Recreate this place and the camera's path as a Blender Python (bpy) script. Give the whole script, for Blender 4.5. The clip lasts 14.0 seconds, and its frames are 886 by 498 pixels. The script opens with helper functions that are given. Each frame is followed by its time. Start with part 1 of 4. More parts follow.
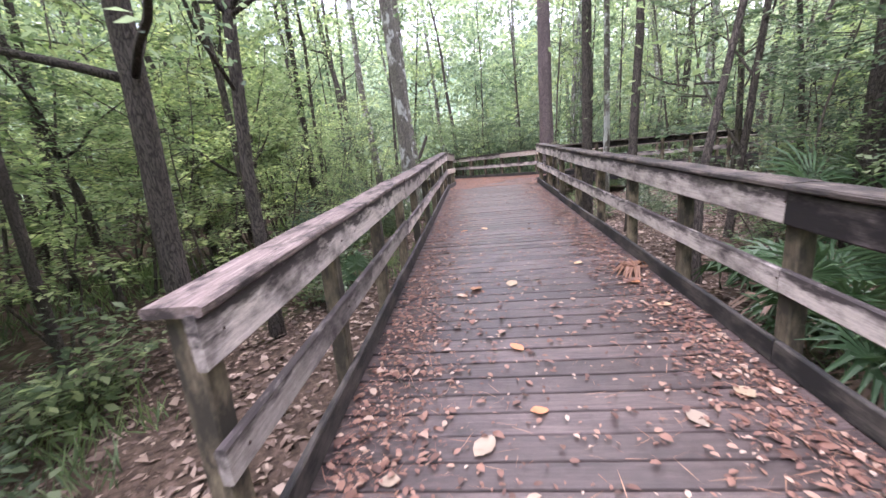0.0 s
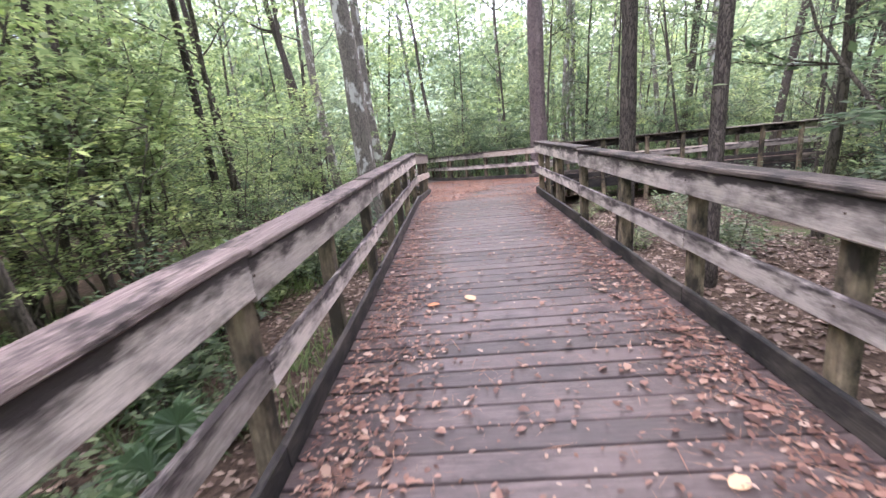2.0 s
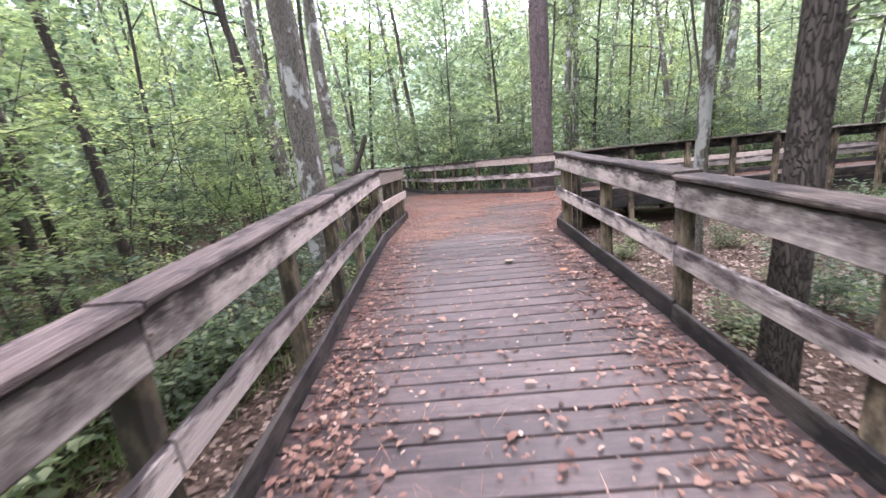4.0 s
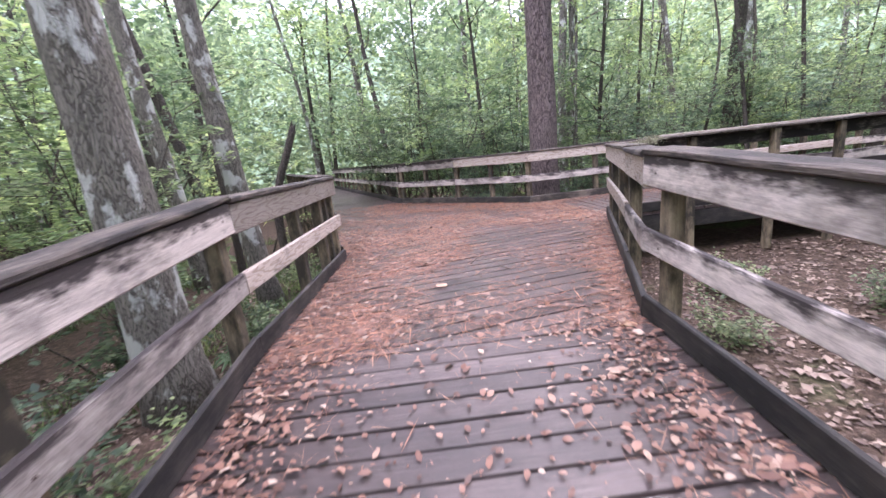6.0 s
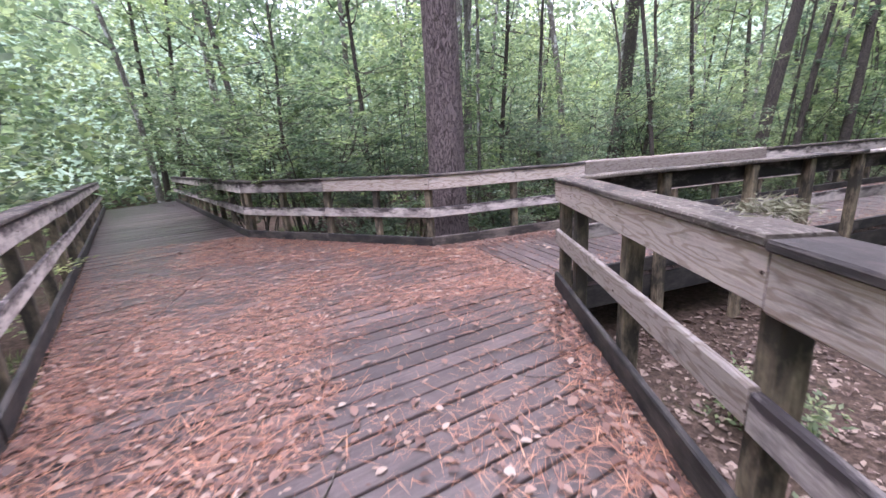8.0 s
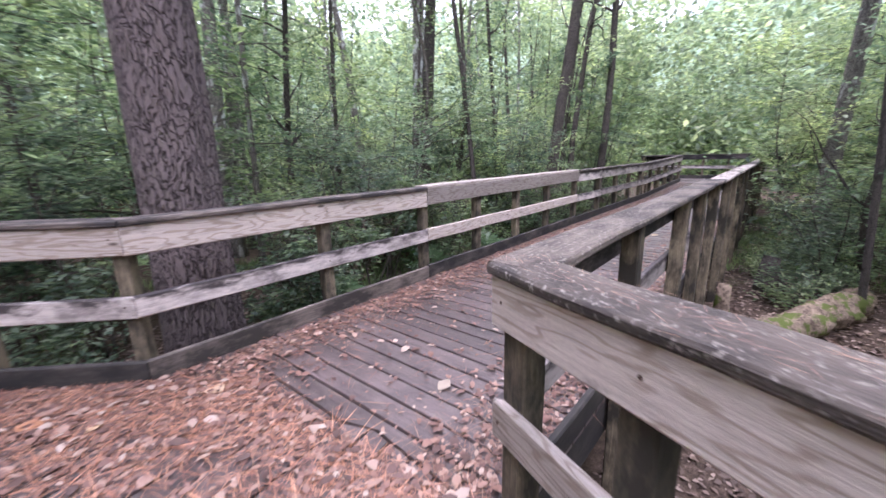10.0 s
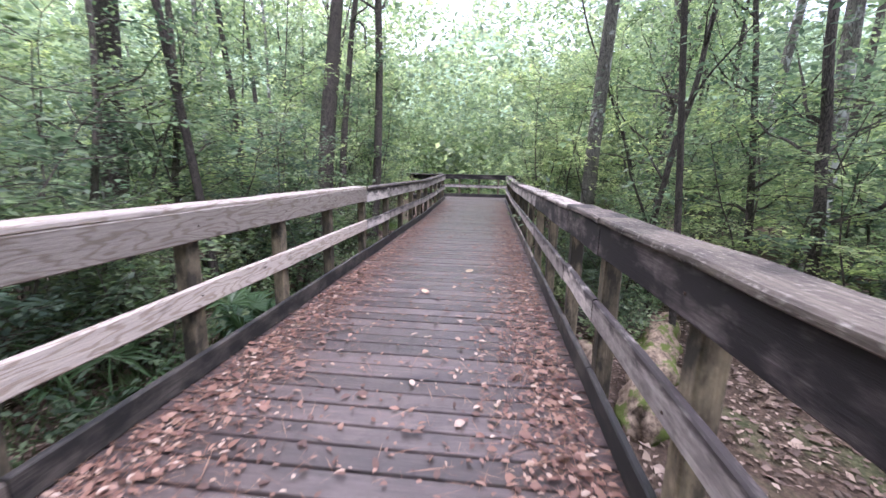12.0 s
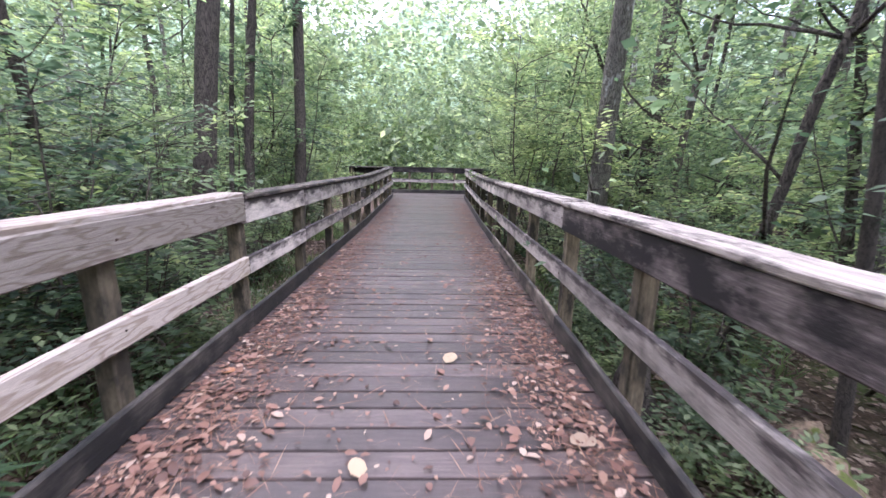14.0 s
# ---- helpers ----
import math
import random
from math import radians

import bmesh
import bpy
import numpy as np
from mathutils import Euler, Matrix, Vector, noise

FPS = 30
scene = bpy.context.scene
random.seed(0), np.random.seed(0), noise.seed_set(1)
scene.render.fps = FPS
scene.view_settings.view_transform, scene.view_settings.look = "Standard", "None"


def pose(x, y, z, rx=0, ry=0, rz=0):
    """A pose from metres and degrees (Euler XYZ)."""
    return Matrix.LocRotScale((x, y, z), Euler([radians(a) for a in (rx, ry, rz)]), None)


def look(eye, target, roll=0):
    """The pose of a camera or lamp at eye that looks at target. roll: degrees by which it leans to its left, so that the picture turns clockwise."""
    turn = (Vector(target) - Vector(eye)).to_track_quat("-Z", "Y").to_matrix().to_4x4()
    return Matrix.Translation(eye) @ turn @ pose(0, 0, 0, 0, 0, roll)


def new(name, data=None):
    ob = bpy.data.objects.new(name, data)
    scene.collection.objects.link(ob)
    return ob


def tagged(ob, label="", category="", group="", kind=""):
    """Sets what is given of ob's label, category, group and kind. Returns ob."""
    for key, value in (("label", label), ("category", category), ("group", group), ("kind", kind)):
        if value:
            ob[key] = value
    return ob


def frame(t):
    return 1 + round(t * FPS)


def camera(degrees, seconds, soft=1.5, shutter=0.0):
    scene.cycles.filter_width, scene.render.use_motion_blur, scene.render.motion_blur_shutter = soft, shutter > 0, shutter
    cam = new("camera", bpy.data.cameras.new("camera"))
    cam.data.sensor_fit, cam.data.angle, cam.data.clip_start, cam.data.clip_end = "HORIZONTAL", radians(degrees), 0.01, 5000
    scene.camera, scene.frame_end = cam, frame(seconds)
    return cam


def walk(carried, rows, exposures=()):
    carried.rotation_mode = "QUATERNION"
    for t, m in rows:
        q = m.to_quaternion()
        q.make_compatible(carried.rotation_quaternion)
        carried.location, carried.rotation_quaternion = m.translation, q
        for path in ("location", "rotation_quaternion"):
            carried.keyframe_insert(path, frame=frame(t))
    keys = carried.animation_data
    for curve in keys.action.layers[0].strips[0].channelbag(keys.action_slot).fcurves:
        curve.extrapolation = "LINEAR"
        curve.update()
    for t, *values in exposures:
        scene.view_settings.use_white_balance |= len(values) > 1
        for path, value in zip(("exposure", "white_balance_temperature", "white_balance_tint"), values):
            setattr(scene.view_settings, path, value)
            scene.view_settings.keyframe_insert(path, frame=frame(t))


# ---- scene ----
cam = camera(97.6, 14.0, 1.5, 0.3)

PATH = [
    (0, (2.512, -0.033, 0.655), (2.309, 1.914, 0.246), -5.1),
    (0.5, (2.520, 0.640, 0.666), (2.309, 2.578, 0.221), -5.3),
    (1, (2.499, 1.469, 0.739), (2.310, 3.409, 0.292), -5.6),
    (1.5, (2.511, 2.137, 0.772), (2.359, 4.082, 0.332), -5.2),
    (2, (2.540, 2.929, 0.838), (2.433, 4.878, 0.402), -5.3),
    (2.5, (2.606, 3.614, 0.855), (2.518, 5.569, 0.443), -5.1),
    (3, (2.601, 4.391, 0.910), (2.529, 6.350, 0.515), -5.4),
    (3.2, (2.593, 4.620, 0.953), (2.513, 6.574, 0.538), -5.6),
    (5.3, (2.786, 7.971, 1.113), (2.802, 9.922, 0.671), -5.6),
    (5.5, (2.800, 8.291, 1.103), (2.820, 10.239, 0.652), -5.8),
    (6, (2.864, 9.068, 1.179), (2.918, 11.012, 0.711), -6.4),
    (6.5, (2.910, 9.758, 1.248), (3.053, 11.696, 0.777), -6.4),
    (7, (3.062, 10.514, 1.341), (3.359, 12.429, 0.845), -5.8),
    (7.2, (3.102, 10.744, 1.353), (3.469, 12.645, 0.853), -5.4),
    (9.3, (4.090, 13.321, 1.397), (5.190, 14.938, 0.975), -2.0),
    (9.5, (4.202, 13.570, 1.411), (5.408, 15.104, 0.971), -1.9),
    (10, (4.574, 14.143, 1.409), (6.039, 15.422, 0.944), -1.3),
    (10.5, (4.920, 14.632, 1.419), (6.575, 15.652, 0.951), 0.6),
    (11, (5.412, 14.967, 1.397), (7.221, 15.709, 0.978), 0.7),
    (11.5, (6.111, 15.245, 1.364), (8.024, 15.678, 0.976), 1.2),
    (12, (6.757, 15.435, 1.318), (8.705, 15.670, 0.929), 1.3),
    (12.5, (7.444, 15.591, 1.317), (9.403, 15.679, 0.926), 1.5),
    (13, (8.085, 15.682, 1.313), (10.046, 15.696, 0.918), 1.5),
    (13.5, (8.737, 15.729, 1.328), (10.694, 15.709, 0.917), 1.5),
    (14, (9.373, 15.784, 1.324), (11.328, 15.755, 0.903), 1.3),
]
SKY, SUN = 0.15, 1.5
walk(cam, [(t, look(eye, target, roll)) for t, eye, target, roll in PATH], [(0.0, 2.28, 5950, 30), (3.0, 2.38, 6000, 30), (7.0, 2.18, 5700, 31), (9.5, 2.06, 5650, 33), (11.0, 2.2, 5650, 27), (12.5, 2.12, 5600, 28), (14.0, 2.18, 5600, 28)])

# ---------------------------------------------------------------- world and sun
world = bpy.data.worlds.new("overcast_sky")
scene.world = world
world.use_nodes = True
wn, wl = world.node_tree.nodes, world.node_tree.links
sky = wn.new("ShaderNodeTexSky")
sky.sky_type = "NISHITA"
sky.sun_disc = False
sky.sun_elevation = radians(58)
sky.sun_rotation = radians(40)
sky.dust_density = 4.0
pale = wn.new("ShaderNodeHueSaturation")
pale.inputs["Saturation"].default_value = 0.5
wl.new(sky.outputs[0], pale.inputs["Color"])
back = wn["Background"]
back.inputs["Strength"].default_value = SKY
wl.new(pale.outputs[0], back.inputs["Color"])

sun_data = bpy.data.lights.new("sun", "SUN")
sun_data.energy, sun_data.angle, sun_data.color = SUN, radians(40), (1.0, 0.97, 0.92)
sun = new("sun", sun_data)
sun.rotation_euler = Euler((radians(32), 0, radians(-40)))


# ---------------------------------------------------------------- materials
def material(name, rough=0.7, spec=0.4):
    m = bpy.data.materials.new(name)
    m.use_nodes = True
    nt = m.node_tree
    bsdf = nt.nodes["Principled BSDF"]
    bsdf.inputs["Roughness"].default_value = rough
    bsdf.inputs["Specular IOR Level"].default_value = spec
    return m, nt, bsdf


def node(nt, kind, **values):
    n = nt.nodes.new(kind)
    for key, value in values.items():
        n.inputs[key.replace("_", " ")].default_value = value
    return n


def ramp(nt, source, stops):
    r = nt.nodes.new("ShaderNodeValToRGB")
    els = r.color_ramp.elements
    while len(els) < len(stops):
        els.new(0.5)
    for e, (p, c) in zip(els, stops):
        e.position, e.color = p, (*c, 1)
    nt.links.new(source, r.inputs[0])
    return r.outputs[0]


def mixed(nt, factor, a, b, mode="MIX"):
    m = nt.nodes.new("ShaderNodeMix")
    m.data_type, m.blend_type = "RGBA", mode
    for slot, v in ((0, factor), (6, a), (7, b)):
        if isinstance(v, (int, float)):
            m.inputs[slot].default_value = v
        elif isinstance(v, tuple):
            m.inputs[slot].default_value = (*v, 1)
        else:
            nt.links.new(v, m.inputs[slot])
    return m.outputs[2]


def bump(nt, bsdf, height, strength, distance):
    b = node(nt, "ShaderNodeBump", Strength=strength, Distance=distance)
    nt.links.new(height, b.inputs["Height"])
    nt.links.new(b.outputs[0], bsdf.inputs["Normal"])


def coords(nt, scale, random_shift=True):
    tc = nt.nodes.new("ShaderNodeTexCoord")
    mp = node(nt, "ShaderNodeMapping", Scale=scale)
    nt.links.new(tc.outputs["Object"], mp.inputs["Vector"])
    if random_shift:
        info = nt.nodes.new("ShaderNodeObjectInfo")
        mul = node(nt, "ShaderNodeVectorMath")
        mul.operation = "SCALE"
        mul.inputs[0].default_value = (37, 19, 11)
        nt.links.new(info.outputs["Random"], mul.inputs["Scale"])
        nt.links.new(mul.outputs[0], mp.inputs["Location"])
    return mp.outputs[0]


def noise_tex(nt, vec, scale, detail=4, rough=0.6):
    n = node(nt, "ShaderNodeTexNoise", Scale=scale, Detail=detail, Roughness=rough)
    nt.links.new(vec, n.inputs["Vector"])
    return n.outputs["Fac"]


def timber(name, pale_tone, mid_tone, dark_tone, mould, rough, bump_size=0.004, stain=(0.42, 0.62), edge=False, rings=False, spots=False):
    """Weathered timber: grain along local x, black mould in patches, each board its own tone."""
    m, nt, bsdf = material(name, rough)
    grain = noise_tex(nt, coords(nt, (1.2, 26, 26)), 3.0, 6, 0.7)
    blotch = noise_tex(nt, coords(nt, (1.6, 3.2, 4)), 1.7, 6, 0.68)
    fine = noise_tex(nt, coords(nt, (30, 90, 90)), 2.0, 2)
    tone = ramp(nt, grain, ((0.25, dark_tone), (0.5, mid_tone), (0.75, pale_tone)))
    info = nt.nodes.new("ShaderNodeObjectInfo")
    each = ramp(nt, info.outputs["Random"], ((0.0, (0.62, 0.61, 0.60)), (1.0, (1.32, 1.29, 1.27))))
    tone = mixed(nt, 1.0, tone, each, "MULTIPLY")
    patch = ramp(nt, blotch, ((stain[0], (0, 0, 0)), (stain[1], (1, 1, 1))))
    tone = mixed(nt, patch, mould, tone)
    if spots:
        crust = ramp(nt, noise_tex(nt, coords(nt, (1, 1, 1)), 52.0, 4, 0.65), ((0.56, (0, 0, 0)), (0.68, (1, 1, 1))))
        tone = mixed(nt, crust, tone, (0.30, 0.27, 0.235))
    if rings:
        bow = noise_tex(nt, coords(nt, (0.9, 5, 5)), 1.4, 3, 0.5)
        wv = node(nt, "ShaderNodeMath")
        wv.operation = "MULTIPLY"
        nt.links.new(bow, wv.inputs[0])
        wv.inputs[1].default_value = 75.0
        sn = node(nt, "ShaderNodeMath")
        sn.operation = "SINE"
        nt.links.new(wv.outputs[0], sn.inputs[0])
        tone = mixed(nt, 0.8, tone, ramp(nt, sn.outputs[0], ((0.25, (1, 1, 1)), (0.95, (0.62, 0.56, 0.5)))), "MULTIPLY")
        knots = nt.nodes.new("ShaderNodeTexVoronoi")
        knots.inputs["Scale"].default_value = 1.0
        nt.links.new(coords(nt, (2.2, 6.5, 6.5)), knots.inputs["Vector"])
        tone = mixed(nt, ramp(nt, knots.outputs["Distance"], ((0.05, (1, 1, 1)), (0.10, (0, 0, 0)))), tone, (0.10, 0.075, 0.06))
    if edge:
        tc = nt.nodes.new("ShaderNodeTexCoord")
        sep = nt.nodes.new("ShaderNodeSeparateXYZ")
        nt.links.new(tc.outputs["Object"], sep.inputs[0])
        runs = noise_tex(nt, coords(nt, (2.2, 7, 7)), 2.0, 5, 0.65)
        ma = nt.nodes.new("ShaderNodeMath")
        ma.operation = "MULTIPLY_ADD"
        nt.links.new(sep.outputs["Y"], ma.inputs[0])
        ma.inputs[1].default_value = -3.2
        nt.links.new(runs, ma.inputs[2])
        crust = ramp(nt, ma.outputs[0], ((0.29, (0, 0, 0)), (0.48, (1, 1, 1))))
        tone = mixed(nt, crust, mould, tone)
    tone = mixed(nt, 0.25, tone, ramp(nt, fine, ((0.3, (0.4, 0.4, 0.4)), (0.7, (1, 1, 1)))), "MULTIPLY")
    nt.links.new(tone, bsdf.inputs["Base Color"])
    bump(nt, bsdf, grain, 0.6, bump_size)
    return m


RAIL_WOOD = timber("weathered_rail_timber", (0.66, 0.60, 0.57), (0.53, 0.475, 0.45), (0.37, 0.325, 0.305), (0.055, 0.045, 0.045), 0.75, stain=(0.30, 0.56), edge=True)
FRESH_WOOD = timber("newer_rail_timber", (0.53, 0.465, 0.42), (0.44, 0.385, 0.35), (0.31, 0.265, 0.24), (0.15, 0.13, 0.12), 0.7, stain=(0.25, 0.42), rings=True)
MOULD_BACKLIT_WOOD = timber("black_mould_and_backlit_rail_timber", (0.27, 0.235, 0.23), (0.13, 0.108, 0.106), (0.055, 0.045, 0.045), (0.015, 0.012, 0.013), 0.75, stain=(0.48, 0.66))
CAP_WOOD = timber("mossy_cap_timber", (0.30, 0.255, 0.225), (0.105, 0.086, 0.075), (0.05, 0.042, 0.038), (0.035, 0.03, 0.028), 0.85, 0.012, (0.44, 0.58))
CAP_PALE = timber("flaking_pale_cap_timber", (0.54, 0.49, 0.455), (0.34, 0.30, 0.275), (0.14, 0.115, 0.10), (0.06, 0.05, 0.046), 0.85, 0.014, (0.38, 0.50))
CAP_LICHEN = timber("lichen_spotted_cap_timber", (0.21, 0.18, 0.15), (0.12, 0.10, 0.083), (0.058, 0.047, 0.04), (0.045, 0.037, 0.032), 0.85, 0.012, (0.40, 0.55), spots=True)
CAP_MID = timber("mauve_brown_cap_timber", (0.36, 0.30, 0.285), (0.19, 0.15, 0.142), (0.08, 0.062, 0.057), (0.05, 0.04, 0.038), 0.85, 0.014, (0.40, 0.52))
POST_WOOD = timber("post_timber", (0.36, 0.30, 0.205), (0.225, 0.185, 0.125), (0.11, 0.088, 0.06), (0.036, 0.031, 0.023), 0.8)
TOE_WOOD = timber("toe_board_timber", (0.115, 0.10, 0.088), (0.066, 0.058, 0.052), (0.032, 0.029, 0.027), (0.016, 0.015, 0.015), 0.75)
TOE_GREY = timber("grey_brown_toe_timber", (0.23, 0.195, 0.17), (0.15, 0.125, 0.108), (0.075, 0.062, 0.054), (0.04, 0.034, 0.03), 0.75)
DECK_WOOD = timber("damp_deck_timber", (0.15, 0.116, 0.111), (0.095, 0.073, 0.070), (0.046, 0.036, 0.035), (0.042, 0.033, 0.033), 0.38, 0.004, (0.3, 0.55))
RUST_IRON, _nt, _bsdf = material("rusty_bolt_iron", 0.7)
_nt.links.new(ramp(_nt, noise_tex(_nt, coords(_nt, (90, 90, 90)), 1.0), ((0.3, (0.03, 0.022, 0.02)), (0.7, (0.10, 0.06, 0.045)))), _bsdf.inputs["Base Color"])


def bark(name, light, dark, scale, depth, lichen=0.0, stretch=0.2, seam=0.16):
    m, nt, bsdf = material(name, 0.9, 0.2)
    vec = coords(nt, (1, 1, stretch))
    vor = nt.nodes.new("ShaderNodeTexVoronoi")
    vor.feature = "DISTANCE_TO_EDGE"
    vor.inputs["Scale"].default_value = scale
    wob = node(nt, "ShaderNodeVectorMath")
    wob.operation = "ADD"
    nz = node(nt, "ShaderNodeTexNoise", Scale=6.0, Detail=4)
    nt.links.new(vec, nz.inputs["Vector"])
    half = node(nt, "ShaderNodeVectorMath")
    half.operation = "SCALE"
    half.inputs["Scale"].default_value = 0.42
    nt.links.new(nz.outputs["Color"], half.inputs[0])
    nt.links.new(vec, wob.inputs[0])
    nt.links.new(half.outputs[0], wob.inputs[1])
    nt.links.new(wob.outputs[0], vor.inputs["Vector"])
    crack = ramp(nt, vor.outputs["Distance"], ((0.0, (0, 0, 0)), (seam, (1, 1, 1))))
    fine = noise_tex(nt, vec, 25, 6, 0.7)
    tone = mixed(nt, fine, dark, light)
    tone = mixed(nt, crack, tuple(c * 0.5 for c in dark), tone)
    if lichen:
        spots = noise_tex(nt, coords(nt, (1, 1, 0.6)), 3.2, 5, 0.65)
        mask = ramp(nt, spots, ((0.60 - lichen, (0, 0, 0)), (0.66 - lichen, (1, 1, 1))))
        tone = mixed(nt, mask, tone, (0.46, 0.47, 0.44))
    nt.links.new(tone, bsdf.inputs["Base Color"])
    both = nt.nodes.new("ShaderNodeMath")
    both.operation = "ADD"
    nt.links.new(crack, both.inputs[0])
    nt.links.new(fine, both.inputs[1])
    bump(nt, bsdf, both.outputs[0], 0.9, depth)
    return m


BARK_DARK = bark("dark_bark", (0.15, 0.13, 0.11), (0.065, 0.055, 0.05), 34, 0.010)
BARK_GREY = bark("grey_lichen_bark", (0.27, 0.25, 0.22), (0.13, 0.12, 0.10), 30, 0.008, 0.06)
BARK_PINE = bark("plated_pine_bark", (0.25, 0.20, 0.195), (0.12, 0.094, 0.092), 19, 0.05, stretch=0.32, seam=0.11)
BARK_THIN = bark("sapling_bark", (0.17, 0.15, 0.12), (0.08, 0.07, 0.06), 20, 0.003)


def leaf_material(name, tones, rough=0.45, through_light=0.58):
    m, nt, bsdf = material(name, rough, 0.45)
    geo = nt.nodes.new("ShaderNodeNewGeometry")
    info = nt.nodes.new("ShaderNodeObjectInfo")
    tone = ramp(nt, geo.outputs["Random Per Island"], tones)
    each = ramp(nt, info.outputs["Random"], ((0.0, (0.75, 0.82, 0.8)), (1.0, (1.25, 1.15, 1.0))))
    tone = mixed(nt, 1.0, tone, each, "MULTIPLY")
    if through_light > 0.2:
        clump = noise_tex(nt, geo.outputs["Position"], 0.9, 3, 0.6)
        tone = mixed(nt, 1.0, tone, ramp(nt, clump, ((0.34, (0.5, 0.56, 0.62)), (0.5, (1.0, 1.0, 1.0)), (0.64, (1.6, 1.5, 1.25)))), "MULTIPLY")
        dull = node(nt, "ShaderNodeHueSaturation", Saturation=0.77)
        nt.links.new(tone, dull.inputs["Color"])
        tone = dull.outputs[0]
    nt.links.new(tone, bsdf.inputs["Base Color"])
    if through_light:
        tr = nt.nodes.new("ShaderNodeBsdfTranslucent")
        nt.links.new(mixed(nt, 1.0, tone, (1.22, 1.32, 1.0), "MULTIPLY"), tr.inputs["Color"])
        mix = nt.nodes.new("ShaderNodeMixShader")
        mix.inputs[0].default_value = through_light
        nt.links.new(bsdf.outputs[0], mix.inputs[1])
        nt.links.new(tr.outputs[0], mix.inputs[2])
        nt.links.new(mix.outputs[0], nt.nodes["Material Output"].inputs[0])
    return m


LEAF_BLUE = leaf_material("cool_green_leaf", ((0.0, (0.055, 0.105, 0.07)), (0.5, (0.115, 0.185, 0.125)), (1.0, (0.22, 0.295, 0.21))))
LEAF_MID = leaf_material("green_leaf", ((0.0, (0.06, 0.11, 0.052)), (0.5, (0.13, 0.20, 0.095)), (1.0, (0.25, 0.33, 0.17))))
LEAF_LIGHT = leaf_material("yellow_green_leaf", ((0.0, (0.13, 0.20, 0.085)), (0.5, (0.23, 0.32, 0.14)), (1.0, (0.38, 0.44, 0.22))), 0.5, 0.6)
# paler, bluer leaves: distance haze is put into their colour
LEAF_HAZED = leaf_material("haze_paled_leaf", ((0.0, (0.13, 0.20, 0.13)), (0.5, (0.22, 0.30, 0.20)), (1.0, (0.36, 0.43, 0.30))), 0.6, 0.62)
LEAF_PALM = leaf_material("palmetto_leaf", ((0.0, (0.035, 0.075, 0.035)), (1.0, (0.09, 0.155, 0.08))), 0.4, 0.19)
LITTER = leaf_material("dry_leaf", ((0.0, (0.085, 0.046, 0.04)), (0.35, (0.18, 0.092, 0.075)), (0.65, (0.28, 0.15, 0.12)), (0.88, (0.37, 0.23, 0.185)), (1.0, (0.50, 0.38, 0.33))), 0.55, 0.1)
GROUND_LITTER = leaf_material("damp_dry_leaf", ((0.0, (0.07, 0.046, 0.038)), (0.5, (0.17, 0.115, 0.095)), (1.0, (0.38, 0.29, 0.25))), 0.6, 0.05)
NEEDLE = leaf_material("pine_needle", ((0.0, (0.22, 0.10, 0.07)), (0.5, (0.36, 0.18, 0.125)), (1.0, (0.46, 0.27, 0.19))), 0.5, 0.0)
GRASS = leaf_material("grass_blade", ((0.0, (0.06, 0.12, 0.03)), (0.5, (0.12, 0.21, 0.06)), (1.0, (0.22, 0.30, 0.11))), 0.5, 0.3)

soil, nt, bsdf = material("forest_soil", 0.95, 0.15)
vec = coords(nt, (1, 1, 1), False)
patches = noise_tex(nt, vec, 0.45, 5, 0.6)
crumbs = noise_tex(nt, vec, 14, 6, 0.75)
earth = ramp(nt, crumbs, ((0.3, (0.03, 0.022, 0.017)), (0.5, (0.085, 0.06, 0.045)), (0.72, (0.19, 0.135, 0.105))))
green = ramp(nt, crumbs, ((0.3, (0.04, 0.07, 0.02)), (0.7, (0.14, 0.21, 0.075))))
cover = ramp(nt, patches, ((0.56, (0, 0, 0)), (0.70, (1, 1, 1))))
nt.links.new(mixed(nt, cover, earth, green), bsdf.inputs["Base Color"])
bump(nt, bsdf, crumbs, 0.8, 0.05)
SOIL = soil

moss_m, nt, bsdf = material("mossy_log_bark", 0.95, 0.1)
vec = coords(nt, (1, 1, 1))
mossy = ramp(nt, noise_tex(nt, vec, 5, 5), ((0.50, (0, 0, 0)), (0.57, (1, 1, 1))))
rot = ramp(nt, noise_tex(nt, vec, 16, 5, 0.7), ((0.35, (0.07, 0.05, 0.04)), (0.6, (0.30, 0.23, 0.17))))
nt.links.new(mixed(nt, mossy, rot, (0.10, 0.125, 0.035)), bsdf.inputs["Base Color"])
bump(nt, bsdf, noise_tex(nt, vec, 20, 6), 0.9, 0.02)
MOSS = moss_m


# ---------------------------------------------------------------- mesh helpers
def link(name, me, parent=None, at=None, label=""):
    ob = new(name, me)
    if at is not None:
        ob.matrix_world = at
    if parent is not None:
        ob.parent = parent
        if parent.type == "EMPTY":
            ob.matrix_parent_inverse = parent.matrix_world.inverted()
    if label:
        ob["label"] = label
    return ob


def holder(name, at, label, category, group="", kind=""):
    ob = new(name)
    ob.matrix_world = Matrix.Translation(at)
    return tagged(ob, label, category, group, kind)


def mesh_of(name, verts, faces, mat, smooth=False):
    me = bpy.data.meshes.new(name)
    me.from_pydata([tuple(v) for v in verts], [], faces)
    me.materials.append(mat)
    if smooth:
        me.polygons.foreach_set("use_smooth", [True] * len(me.polygons))
    me.update()
    return me


